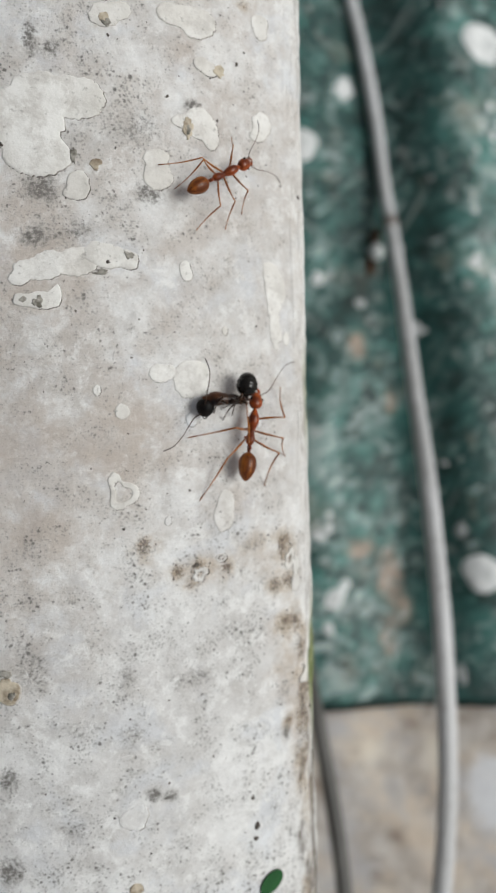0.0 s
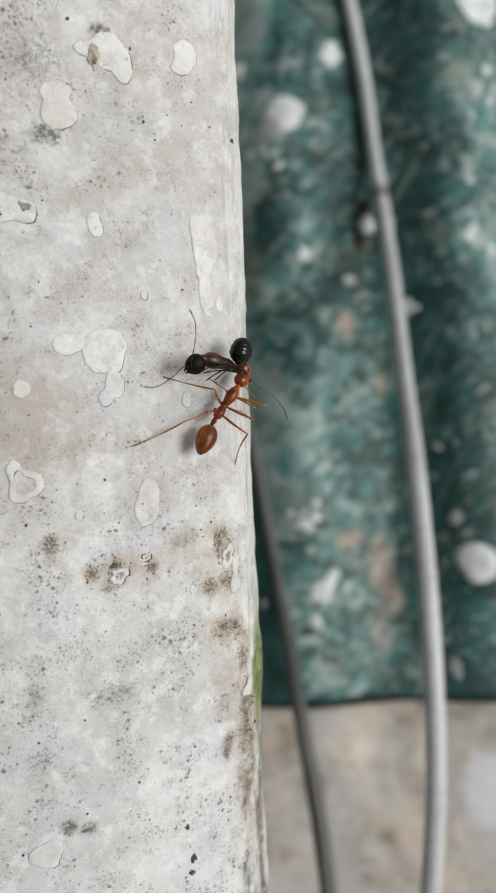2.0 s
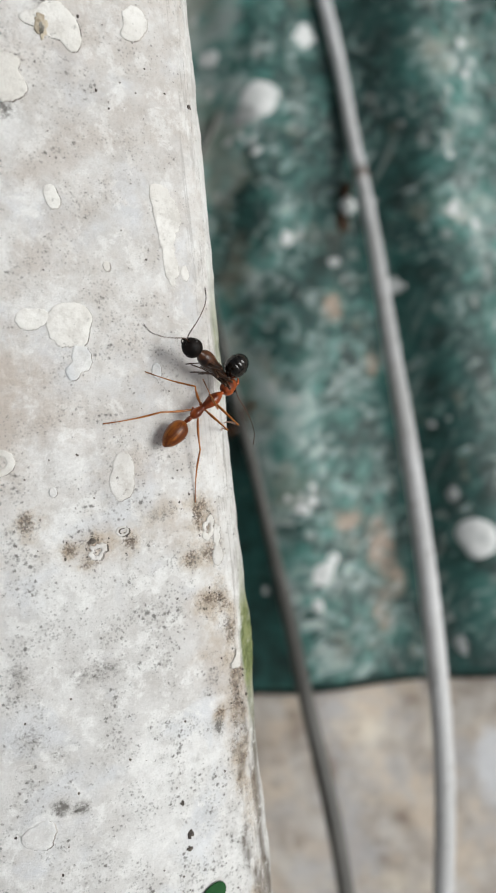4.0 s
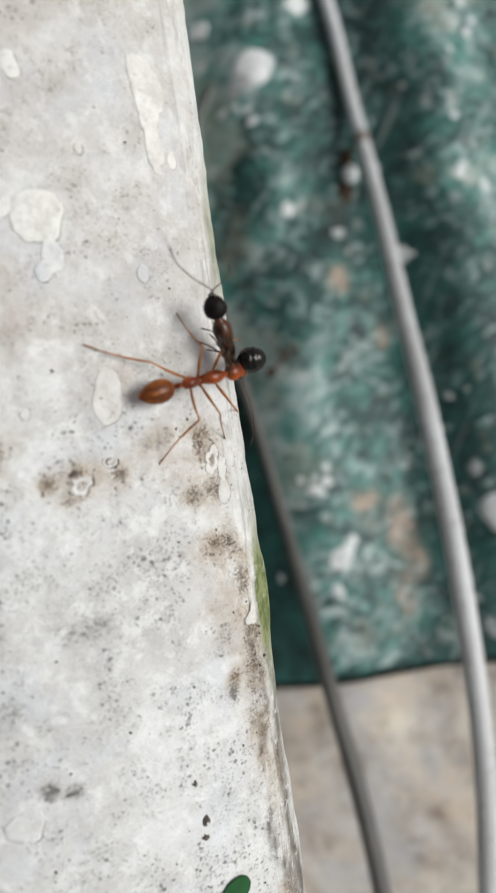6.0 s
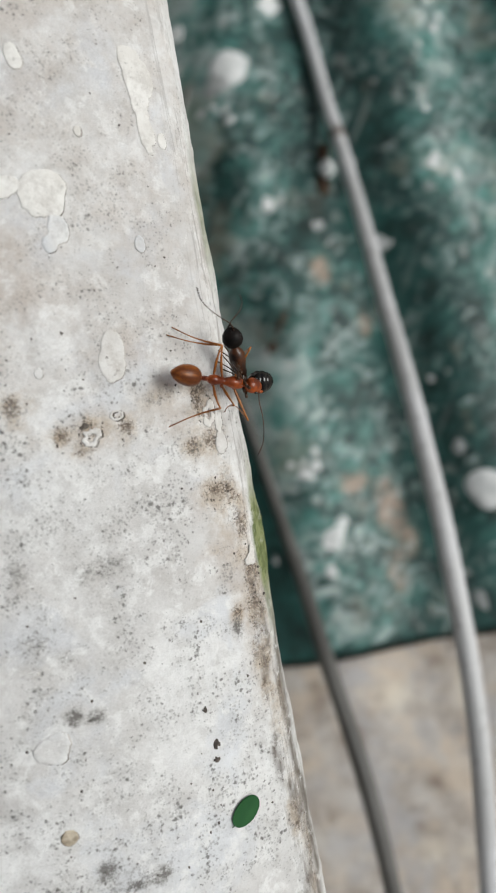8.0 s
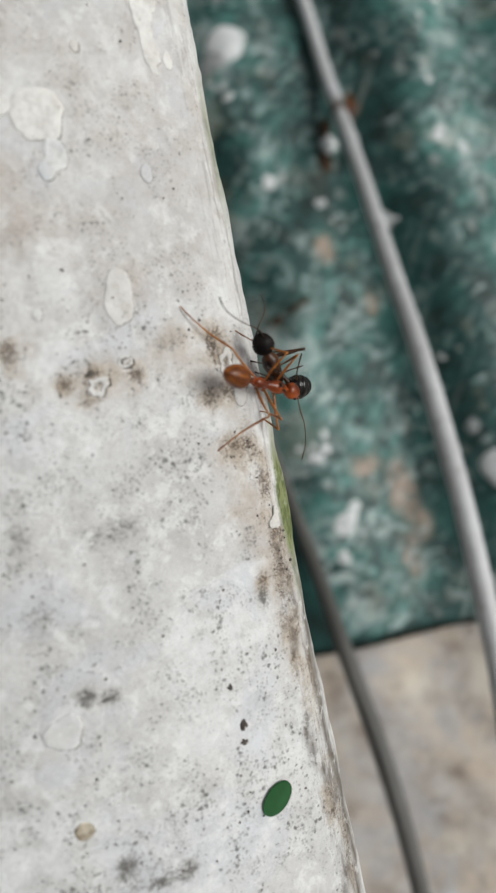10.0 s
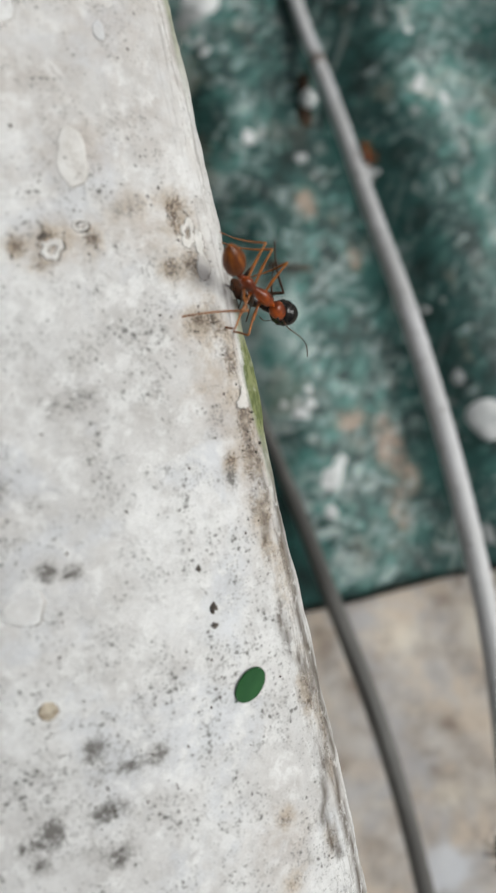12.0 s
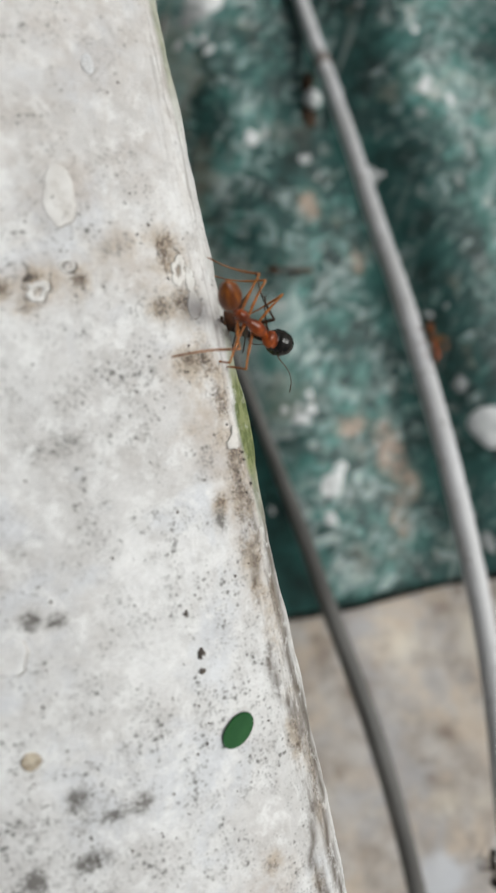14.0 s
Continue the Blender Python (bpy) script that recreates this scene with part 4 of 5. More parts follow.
def build_litter():
    """Brown dry scrap with a pale lump, lying in the valley."""
    ob = new("dry_scrap")
    ob.matrix_basis = pose(38.6 * MM, 40.2 * MM, (sheet_z(38.6, 40.2) + 1.2) * MM, 0, 0, 82)
    part("husk", mesh_of("husk", *joined(moved(bulb(8, 4.4, 3.0, 1.0), pose(-8.5, 0.2, 0, 0, 0, 4)), moved(bulb(6.5, 3.8, 2.6, 1.2), pose(1.0, 0.6, 0, 0, 0, -8))), BARK), ob)
    part("pale_lump", mesh_of("pale_lump", *moved(bulb(5.2, 4.8, 4.0, 1.0), pose(-2.6, -0.8, 0.8)), LICHEN), ob)
    tagged(ob, "dry brown scrap with a pale lump on the green sheet", "litter")


build_litter()

# ---- the two cables ----


GREY_LINE = spline([(20, 210, -58), (29, 160, -43), (36.8, 120, -37.5), (39.8, 100, -32), (41.8, 80, -26.5), (42.8, 60, -20.5), (43.2, 42, -9.5), (42.6, 22, 6), (40.9, 0, 26), (39.3, -22, 46.5), (38.6, -45, 59), (37.9, -66, 66), (36.8, -82, 70), (34.8, -98, 73), (32, -120, 75), (27, -150, 70), (20, -200, 42), (14, -250, 42)])
DARK_LINE = spline([(6.0, 71.5, -24.5), (4.4, 68.0, -22.6), (2.2, 64.2, -22.4), (-0.6, 60.3, -22.6), (-2.8, 56.0, -22.4), (-3.7, 51.3, -21.3), (-3.6, 41.4, -18.6), (-2.5, 29.9, -15.2), (-0.9, 17.0, -11.2), (1.1, 4.3, -6.8), (3.3, -10.8, -1.3), (5.8, -24, 5), (8.5, -41, 17), (11.4, -59, 35), (13.6, -75, 46.5), (15.9, -91, 53.5), (17.4, -106, 57), (18.1, -123, 59), (18, -150, 57), (14, -200, 41.5), (10, -250, 41.0)])


def build_cable(line, r, material, label, kink):
    radii = [r * (1 + 0.03 * noise.noise((i * 0.3, kink, 0))) * (1 if kink < 2 else min(1 + 0.005 * min(max(-35 - p.y, 0), 50), max(0.55, (40 - p.y) / 50))) for i, p in enumerate(line)]
    ob = new("cable")
    part("sheath", mesh_of("sheath", *tube(line, radii, 16), material), ob)
    return tagged(ob, label, "cable")


grey_cable = build_cable(GREY_LINE, 1.92, CABLE, "light-grey round electric cable lying across the green sheet", 1.0)
build_cable(DARK_LINE, 1.4, CABLE_DARK, "thin dark-grey cable running along the foot of the white wall", 4.0)


def sleeve(y0, y1, r, name, material):
    pts = [p for p in GREY_LINE if y1 <= p.y <= y0]
    n = len(pts)
    radii = [r * (0.9 if i in (0, n - 1) else 1 + 0.05 * math.sin(i * 2.1)) for i in range(n)]
    part(name, mesh_of(name, *tube(pts, radii, 16), material), grey_cable)


sleeve(50, 44.5, 2.15, "tape_wrap", TAPE)

# ---- ants ----
SIDES = ("fore_left", "mid_left", "hind_left", "fore_right", "mid_right", "hind_right")


def limb(length, r0, r1, foot=False, sag=0.0):
    n = 9
    pts, radii = [], []
    for i in range(n + 1):
        s = i / n
        pts.append((length * s, 0, sag * math.sin(math.pi * s)))
        w = r0 + (r1 - r0) * s
        radii.append(w * (1 + 0.5 * math.sin(math.pi * min(s * 1.25, 1)) ** 2) if not foot else w * (1 + 0.4 * math.sin(math.pi * min(s * 2, 1))))
    if foot:
        radii[-2], radii[-1] = r1 * 1.6, r1 * 1.3
    return tube(pts, radii, 8)


class Ant:
    """An ant in parts: its root stands at the middle of the thorax, +x ahead, +z up."""

    def __init__(self, label, body, tail, leg, size=1.0, big_head=1.0, name="ant", head_at=None, group="", kind=1, splay=34, feeler=1.0, leg_size=1.0):
        self.root = new(name)
        self.s = s = size
        tagged(self.root, label, "ant", group)
        self.femur, self.shin = 3.0 * s * leg_size, 4.9 * s * leg_size
        if kind == 1:
            trunk = hull([(-1.8, 0.16, 0.20, 0), (-1.62, 0.34, 0.40, 0), (-1.2, 0.43, 0.48, 0.02), (-0.8, 0.36, 0.38, 0.02), (-0.45, 0.27, 0.29, 0.02), (-0.1, 0.36, 0.38, 0.08),
                          (0.4, 0.50, 0.50, 0.14), (0.95, 0.49, 0.47, 0.14), (1.38, 0.31, 0.32, 0.12), (1.6, 0.19, 0.20, 0.1), (1.9, 0.16, 0.17, 0.1)])
        else:
            trunk = hull([(-1.5, 0.18, 0.20, 0), (-1.3, 0.33, 0.40, 0), (-0.9, 0.46, 0.54, 0.02), (-0.5, 0.45, 0.56, 0.08), (-0.1, 0.52, 0.60, 0.12), (0.5, 0.62, 0.62, 0.14),
                          (1.0, 0.55, 0.53, 0.12), (1.35, 0.33, 0.35, 0.1), (1.75, 0.20, 0.20, 0.1)])
        hip_x = (0.75, -0.35, -1.15) if kind == 1 else (0.63, -0.3, -0.97)
        coxae = [moved(bulb(0.6, 0.3, 0.32, 0.9), Matrix.Translation((x - 0.05, y * 0.1, -0.12)) @ pose(0, 0, 0, 0, 46, y * 70)) for x in hip_x for y in (1, -1)] if kind == 1 else []
        thorax = moved(joined(trunk, *coxae), Matrix.Diagonal((s, s, s, 1)))
        f = 1.0 if kind == 1 else 0.84
        self.thorax = part("thorax", mesh_of("thorax", *thorax, body), self.root)
        node = joined(tube([(0.25 * s, 0, 0), (-0.2 * s, 0, 0.03 * s), (-0.75 * s, 0, 0.06 * s)], [0.17 * s, 0.22 * s, 0.15 * s], 8),
                      moved(bulb(0.5 * s, 0.42 * s, 0.62 * s, 1.0), pose(-0.5 * s, 0, 0.1 * s)))
        part("petiole", mesh_of("petiole", *node, body), self.root, m=pose(-1.85 * f * s * MM, 0, 0))
        # head
        b = big_head * s
        self.b, self.feelers = b, []
        self.head = part("head", mesh_of("head", *joined(
            moved(hull([(0, 0.24, 0.24, 0), (0.1, 0.50, 0.44, 0), (0.4, 0.72, 0.58, 0.02), (0.75, 0.76, 0.60, 0.02), (1.1, 0.66, 0.52, 0), (1.35, 0.46, 0.36, -0.06), (1.5, 0.24, 0.2, -0.1)]) if kind == 2 else hull([(0, 0.22, 0.22, 0), (0.12, 0.48, 0.42, 0), (0.45, 0.66, 0.54, 0.02), (0.85, 0.64, 0.53, 0.02), (1.2, 0.54, 0.45, 0), (1.5, 0.40, 0.32, -0.06), (1.68, 0.24, 0.18, -0.1)]), Matrix.Diagonal((b, b, b, 1))),
            moved(bulb(0.5 * b, 0.30 * b, 0.34 * b, 0.8), pose(0.95 * b, 0, 0.24 * b))), body if kind == 1 else MATT_BLACK), self.root,
            m=head_at or pose(1.75 * f * s * MM, 0, 0.12 * s * MM, 0, 12))
        for side in (1, -1):
            part("eye", mesh_of("eye", *moved(bulb(0.36 * b, 0.24 * b, 0.3 * b), pose(0.7 * b, side * 0.58 * b, 0.22 * b)), EYE), self.head)
            jaw = tube([(1.45 * b, side * 0.32 * b, -0.1 * b), (1.85 * b, side * 0.36 * b, -0.14 * b), (2.1 * b, side * 0.12 * b, -0.16 * b), (2.12 * b, -side * 0.02 * b, -0.16 * b)], [0.17 * b, 0.14 * b, 0.09 * b, 0.04 * b], 7)
            jaw = moved(jaw, Matrix.Translation((1.4 * b, 0, 0)) @ Matrix.Diagonal((1 if kind == 1 else 0.4, 1 if kind == 1 else 0.45, 1, 1)) @ Matrix.Translation((-1.4 * b, 0, 0)))
            part("mandible", mesh_of("mandible", *jaw, body if kind == 1 else tail), self.head)
            q = b * feeler
            whip = joined(tube(spline([(0, 0, 0), (0.9 * q, side * 0.2 * q, 0.2 * q), (1.9 * q, 0, 0.3 * q)], 4), [0.045 * s] * 9, 6),
                          tube(spline([(1.9 * q, 0, 0.3 * q), (2.9 * q, -side * 0.22 * q, 0.2 * q), (4.0 * q, -side * 0.28 * q, 0), (4.9 * q, side * 0.05 * q, -0.2 * q)], 4), [0.034 * s] * 10 + [0.044 * s] * 3, 6))
            self.feelers.append(part("antenna", mesh_of("antenna", *whip, BROWN_LIMB if kind == 1 else DARK_LIMB), self.head, m=self.feel(side, splay)))
        # gaster, pointing back
        if kind == 1:
            g = moved(hull([(0, 0.12, 0.12, 0), (0.13, 0.40, 0.38, 0), (0.45, 0.72, 0.68, 0), (0.95, 0.88, 0.82, 0), (1.5, 0.86, 0.80, 0), (2.05, 0.70, 0.65, -0.02), (2.48, 0.44, 0.42, -0.05), (2.78, 0.14, 0.13, -0.08)], rings=(0.95, 1.6, 2.1, 2.45)), Matrix.Diagonal((-s, -s, s, 1)))
            at = pose(-2.5 * s * MM, 0, 0.08 * s * MM, 0, 4)
        else:
            g = moved(hull([(-0.1, 0.15, 0.15, 0), (0.2, 0.20, 0.20, 0.03), (0.36, 0.46, 0.42, 0.02), (0.65, 0.78, 0.68, 0), (1.05, 0.93, 0.80, 0), (1.45, 0.90, 0.78, 0), (1.82, 0.74, 0.65, -0.02), (2.1, 0.50, 0.44, -0.05), (2.26, 0.18, 0.16, -0.06)], rings=(0.75, 1.25, 1.7), groove=0.06), Matrix.Diagonal((-s, -s, s, 1)))
            at = pose(-1.95 * s * MM, 0, 0.06 * s * MM)
        self.gaster_at = at
        self.gaster = part("gaster", mesh_of("gaster", *g, tail), self.root, m=at)
        self.hips, self.legs = {}, {}
        thick = 1.0 if kind == 1 else 1.6
        fem = mesh_of("leg", *limb(self.femur, 0.088 * s * thick, 0.066 * s * thick, sag=0.1 * s), leg)
        shn = mesh_of("shin", *limb(self.shin, 0.07 * s, 0.036 * s, True, 0.22 * s), leg)
        for name in SIDES:
            k = SIDES.index(name) % 3
            y = 1 if "left" in name else -1
            self.hips[name] = Vector(((0.75, -0.35, -1.15)[k] * f * s, y * 0.32 * s, -0.28 * s))
            upper = part("leg", fem, self.root)
            self.legs[name] = (upper, part("shin", shn, upper))

    def feel(self, side, splay, dip=0.0):
        """Pose of an antenna on the head: side 1 is its left; splay turns it outwards."""
        return pose(1.25 * self.b * MM, side * 0.25 * self.b * MM, 0.22 * self.b * MM, 0, dip, side * splay)

    def bend(self, m, name, foot, lift=1.0, hint=None):
        """Poses of a leg's two pieces that bring its tip to foot (world, mm), with the body at m (metres)."""
        inv = m.inverted()
        f = inv @ (Vector(foot) * MM) / MM
        hip = self.hips[name]
        d = f - hip
        a, b = self.femur, self.shin * 0.995
        dist = min(max(d.length, abs(a - b) + 0.15), a + b - 0.05)
        d.normalize()
        y = 1 if "left" in name else -1
        hint = hint or Vector((0.0, 0.9 * y, 1.15 * lift))
        hint = (hint - d * hint.dot(d))
        hint.normalize()
        ca = (a * a + dist * dist - b * b) / (2 * a * dist)
        ca = max(-1, min(1, ca))
        knee = hip + d * (a * ca) + hint * (a * math.sqrt(max(0, 1 - ca * ca)))
        tip = hip + d * dist
        plane = d.cross(hint).normalized()
        x1 = (knee - hip).normalized()
        x2 = (tip - knee).normalized()
        m1 = Matrix((x1, plane, x1.cross(plane))).transposed()
        m2 = Matrix((x2, plane, x2.cross(plane))).transposed()
        p1 = Matrix.LocRotScale(hip * MM, m1.to_quaternion(), None)
        p2 = Matrix.LocRotScale(knee * MM, m2.to_quaternion(), None)
        return p1, p1.inverted() @ p2

    def stand(self, m, feet, lift=1.0):
        self.root.matrix_basis = m
        for name in SIDES:
            p1, p2 = self.bend(m, name, feet[name], lift)
            self.legs[name][0].matrix_basis, self.legs[name][1].matrix_basis = p1, p2

    def key(self, times, body, feet, lift=1.0):
        """Keys the body and all its legs: body(t) is a pose, feet(name, t) a place in the world."""
        rows = [(t, body(t)) for t in times]
        walk(self.root, rows)
        for name in SIDES:
            pairs = [(t, *self.bend(m, name, feet(name, t), lift)) for t, m in rows]
            walk(self.legs[name][0], [(t, p) for t, p, _ in pairs])
            walk(self.legs[name][1], [(t, q) for t, _, q in pairs])


def along(rows, t):
    """Values between rows (time first), eased by a cubic."""
    ts = [r[0] for r in rows]
    if t <= ts[0]:
        return rows[0][1:]
    if t >= ts[-1]:
        return rows[-1][1:]
    i = max(k for k in range(len(ts)) if ts[k] <= t)
    u = (t - ts[i]) / (ts[i + 1] - ts[i])

    def slope(k):
        if k in (0, len(ts) - 1):
            return [0.0] * (len(rows[0]) - 1)
        return [(b - a) / (ts[k + 1] - ts[k - 1]) for a, b in zip(rows[k - 1][1:], rows[k + 1][1:])]
    h = ts[i + 1] - ts[i]
    s0, s1 = slope(i), slope(i + 1)
    return [(2 * u ** 3 - 3 * u * u + 1) * a + (u ** 3 - 2 * u * u + u) * h * p + (3 * u * u - 2 * u ** 3) * b + (u ** 3 - u * u) * h * q
            for a, b, p, q in zip(rows[i][1:], rows[i + 1][1:], s0, s1)]


def facing(x, y, z, heading, pitch, roll=0.0):
    """A body's pose: heading in degrees from +x, pitch up, roll about its own axis."""
    return Matrix.Translation((x * MM, y * MM, z * MM)) @ pose(0, 0, 0, 0, 0, heading) @ pose(0, 0, 0, 0, -pitch, 0) @ pose(0, 0, 0, roll, 0, 0)


CARRIER_ROWS = [
    (0.0, 0.3, -3.5, 141.2, 80, -6, 24), (0.5, 1.5, -2.9, 140.5, 70, -10, 24), (0.8, 1.9, -2.6, 140.2, 63, -13, 24), (1.0, 1.65, -2.9, 140.4, 61, -14, 24),
    (1.5, 3.2, -3.3, 139.4, 57, -16, 22), (2.0, 4.4, -3.4, 138.9, 54, -16, 20), (2.5, 4.5, -4.3, 138.8, 48, -17, 20), (3.0, 4.7, -4.8, 138.7, 46, -17, 20), (3.2, 4.6, -4.8, 138.7, 45, -17, 20),
    (5.3, 5.3, -9.3, 138.6, 14, -22, 6), (5.5, 4.9, -10.8, 138.9, 11, -23, 4), (5.8, 4.1, -11.3, 139.1, 7, -25, 3), (6.0, 4.3, -11.3, 139.0, 7, -25, 3), (6.5, 4.35, -11.8, 139.0, 2, -25, 0),
    (7.0, 4.5, -12.6, 139.0, -10, -25, -5), (7.5, 5.5, -13.9, 138.6, -16, -27, -8),
    (10.0, 6.7, -19.9, 137.0, -25, -42, -12), (10.5, 6.9, -20.5, 136.8, -22, -44, -12), (11.0, 7.0, -22.1, 136.5, -32, -46, -16), (11.5, 7.6, -23.1, 136.6, -47, -36, -18), (12.0, 7.9, -22.7, 136.3, -50, -36, -18),
    (12.5, 7.8, -22.2, 136.2, -53, -38, -18), (13.0, 7.8, -21.8, 136.4, -53, -36, -18), (13.5, 8.6, -21.9, 136.4, -48, -36, -18), (14.0, 8.15, -22.2, 136.1, -49, -42, -18)]
# feet of the carrier on the coping: time, x, y and height off it
FEET = {
    "fore_left": [(0, -0.8, -0.6, 1.0), (1, 0.6, -0.6, 1.0), (1.5, 2.0, -0.8, 1.0), (3, 3.2, -3.0, 1.0), (5.5, 5.8, -7.6, 1.2), (7.5, 6.6, -11.4, 1.2), (10, 7.6, -18.6, 0.5), (11, 8.2, -20.4, 0.5), (14, 9.0, -21.6, 0.5)],
    "mid_left": [(0, -5.8, -4.3, 0), (1.0, -5.7, -4.6, 0), (1.4, -1.3, -1.6, 0), (3.2, -1.3, -1.5, 0), (5.3, 2.4, -6.0, 0), (7.1, 2.4, -6.0, 0), (7.5, 0.2, -8.4, 0), (7.9, 1.4, -10.2, 0), (9.6, 4.6, -15.0, 0), (10.5, 5.2, -15.4, 0), (11.2, 6.0, -17.8, 0), (14, 6.2, -17.9, 0)],
    "hind_left": [(0, -4.9, -10.4, 0), (0.3, -4.7, -7.0, 0), (2.0, -5.2, -7.4, 0), (3.2, -5.6, -7.3, 0), (7.0, -4.6, -6.9, 0), (7.4, 1.6, -9.0, 0), (9.8, 0.8, -12.0, 0), (10.6, 0.9, -12.2, 0), (11.3, 5.6, -17.2, 0), (12.5, 6.0, -16.8, 0), (14, 6.0, -16.6, 0)],
    "fore_right": [(0, 3.1, 0.2, 0.3), (0.5, 4.9, 2.4, 0.3), (1.5, 5.6, -0.4, 0), (3, 6.0, -5.0, 0), (5.5, 6.0, -13.0, 0), (7.5, 6.2, -16.2, 0), (10, 6.6, -21.5, -2), (11, 7.0, -24.0, -2.5), (14, 7.6, -24.6, -2.5)],
    "mid_right": [(0, 3.6, -6.8, 0), (0.6, 4.1, -6.9, 0), (1.1, 5.0, -4.6, 0), (1.5, 5.2, -4.0, 0), (3, 5.7, -5.8, 0), (5.4, 5.5, -14.0, 0), (6.4, 4.7, -17.0, 0), (7.6, 5.0, -17.0, 0), (10, 6.0, -21.6, -1), (11, 6.2, -23.8, -3), (14, 6.2, -24.0, -3.5)],
    "hind_right": [(0, 1.4, -9.6, 0), (0.5, 2.6, -10.0, 0), (1.0, 4.2, -10.9, 0), (1.5, 4.7, -9.6, 0), (2.6, 4.8, -9.7, 0), (3.0, 4.9, -13.4, 0), (5.3, 0.5, -17.0, 0), (7.6, 0.4, -17.0, 0), (9.7, 1.8, -23.6, 0), (11.2, 1.8, -23.4, 0), (12.5, 2.2, -23.4, 0), (14, 2.1, -23.4, 0)]}
# the carried ant: place of its waist, heading of its thorax, pitch, roll, and the turns of its gaster and head
PREY_ROWS = [
    (0.0, -0.6, -0.8, 142.0, 178, 14, 0, -98, 88), (0.5, 1.2, 0.2, 141.2, 174, 14, 0, -94, 84), (1.0, 1.9, -0.1, 140.7, 172, 18, 0, -92, 74), (1.5, 4.0, -0.2, 139.7, 168, 30, 0, -90, 66),
    (2.0, 5.2, -0.4, 139.2, 164, 40, 0, -88, 50), (2.5, 5.8, -1.5, 138.8, 156, 44, 0, -90, 24), (3.0, 6.0, -2.1, 138.7, 150, 46, 0, -92, 16), (3.2, 6.0, -2.0, 138.7, 148, 46, 0, -92, 14),
    (5.3, 7.1, -7.6, 137.5, 100, 36, 0, -100, 0), (5.5, 6.5, -9.6, 137.6, 99, 36, 0, -100, 0), (6.0, 6.4, -10.1, 137.6, 99, 30, 0, -100, 0), (6.5, 6.3, -10.9, 137.5, 98, 28, 0, -98, 0),
    (7.0, 6.3, -12.1, 137.2, 96, 30, 0, -98, 0), (7.5, 6.9, -13.9, 136.5, 92, 36, 0, -98, 0), (10.0, 7.6, -20.0, 134.6, 104, 40, 0, -120, 0), (10.5, 7.7, -20.4, 134.4, 108, 40, 0, -122, 0),
    (11.0, 8.5, -22.6, 134.2, 114, 34, 0, -128, 0), (11.5, 8.2, -24.1, 133.9, 124, 4, 0, -152, 0), (12.0, 8.2, -23.6, 133.7, 134, -2, 0, -160, 0), (12.5, 8.4, -23.5, 133.6, 138, -2, 0, -162, 0),
    (13.0, 8.5, -23.3, 133.8, 140, -2, 0, -164, 0), (13.5, 9.1, -23.1, 133.7, 140, -4, 0, -166, 0), (14.0, 8.5, -23.1, 133.4, 140, -4, 0, -166, 0)]

carrier = Ant("slender orange-red ant gripping a black ant in its jaws", RED, AMBER, LIMB, feeler=1.12)
prey = Ant("limp black and brown ant carried by a red one", UMBER, BLACK, DARK_LIMB, 1.12, 1.0, kind=2, feeler=0.95, leg_size=0.76)
runner = Ant("slender orange-red ant running over the white coping", RED, AMBER, LIMB, 0.84, group="red ants", splay=42)
cable_ant = Ant("orange-red ant walking down the grey cable", RED, AMBER, LIMB, 0.9, group="red ants")
sheet_ant = Ant("brownish red ant on the green sheet", BROWN_LIMB, BROWN_LIMB, BROWN_LIMB, 1.3, group="red ants")
black_ant = Ant("black ant with bent legs on the grey cable", BLACK, BLACK, DARK_LIMB, 0.9, kind=2)


def nominal(m, size, ground_z):
    """Six feet spread round a body, on a given ground."""
    feet = {}
    for name in SIDES:
        k = SIDES.index(name) % 3
        y = 1 if "left" in name else -1
        p = m @ Vector(((3.6, -0.4, -4.6)[k] * size * MM, y * (2.9, 4.0, 3.4)[k] * size * MM, 0)) / MM
        feet[name] = (p.x, p.y, ground_z(p.x, p.y))
    return feet


def steps(start, end, gap):
    n = round((end - start) / gap)
    return [round(start + gap * i, 3) for i in range(n + 1)]


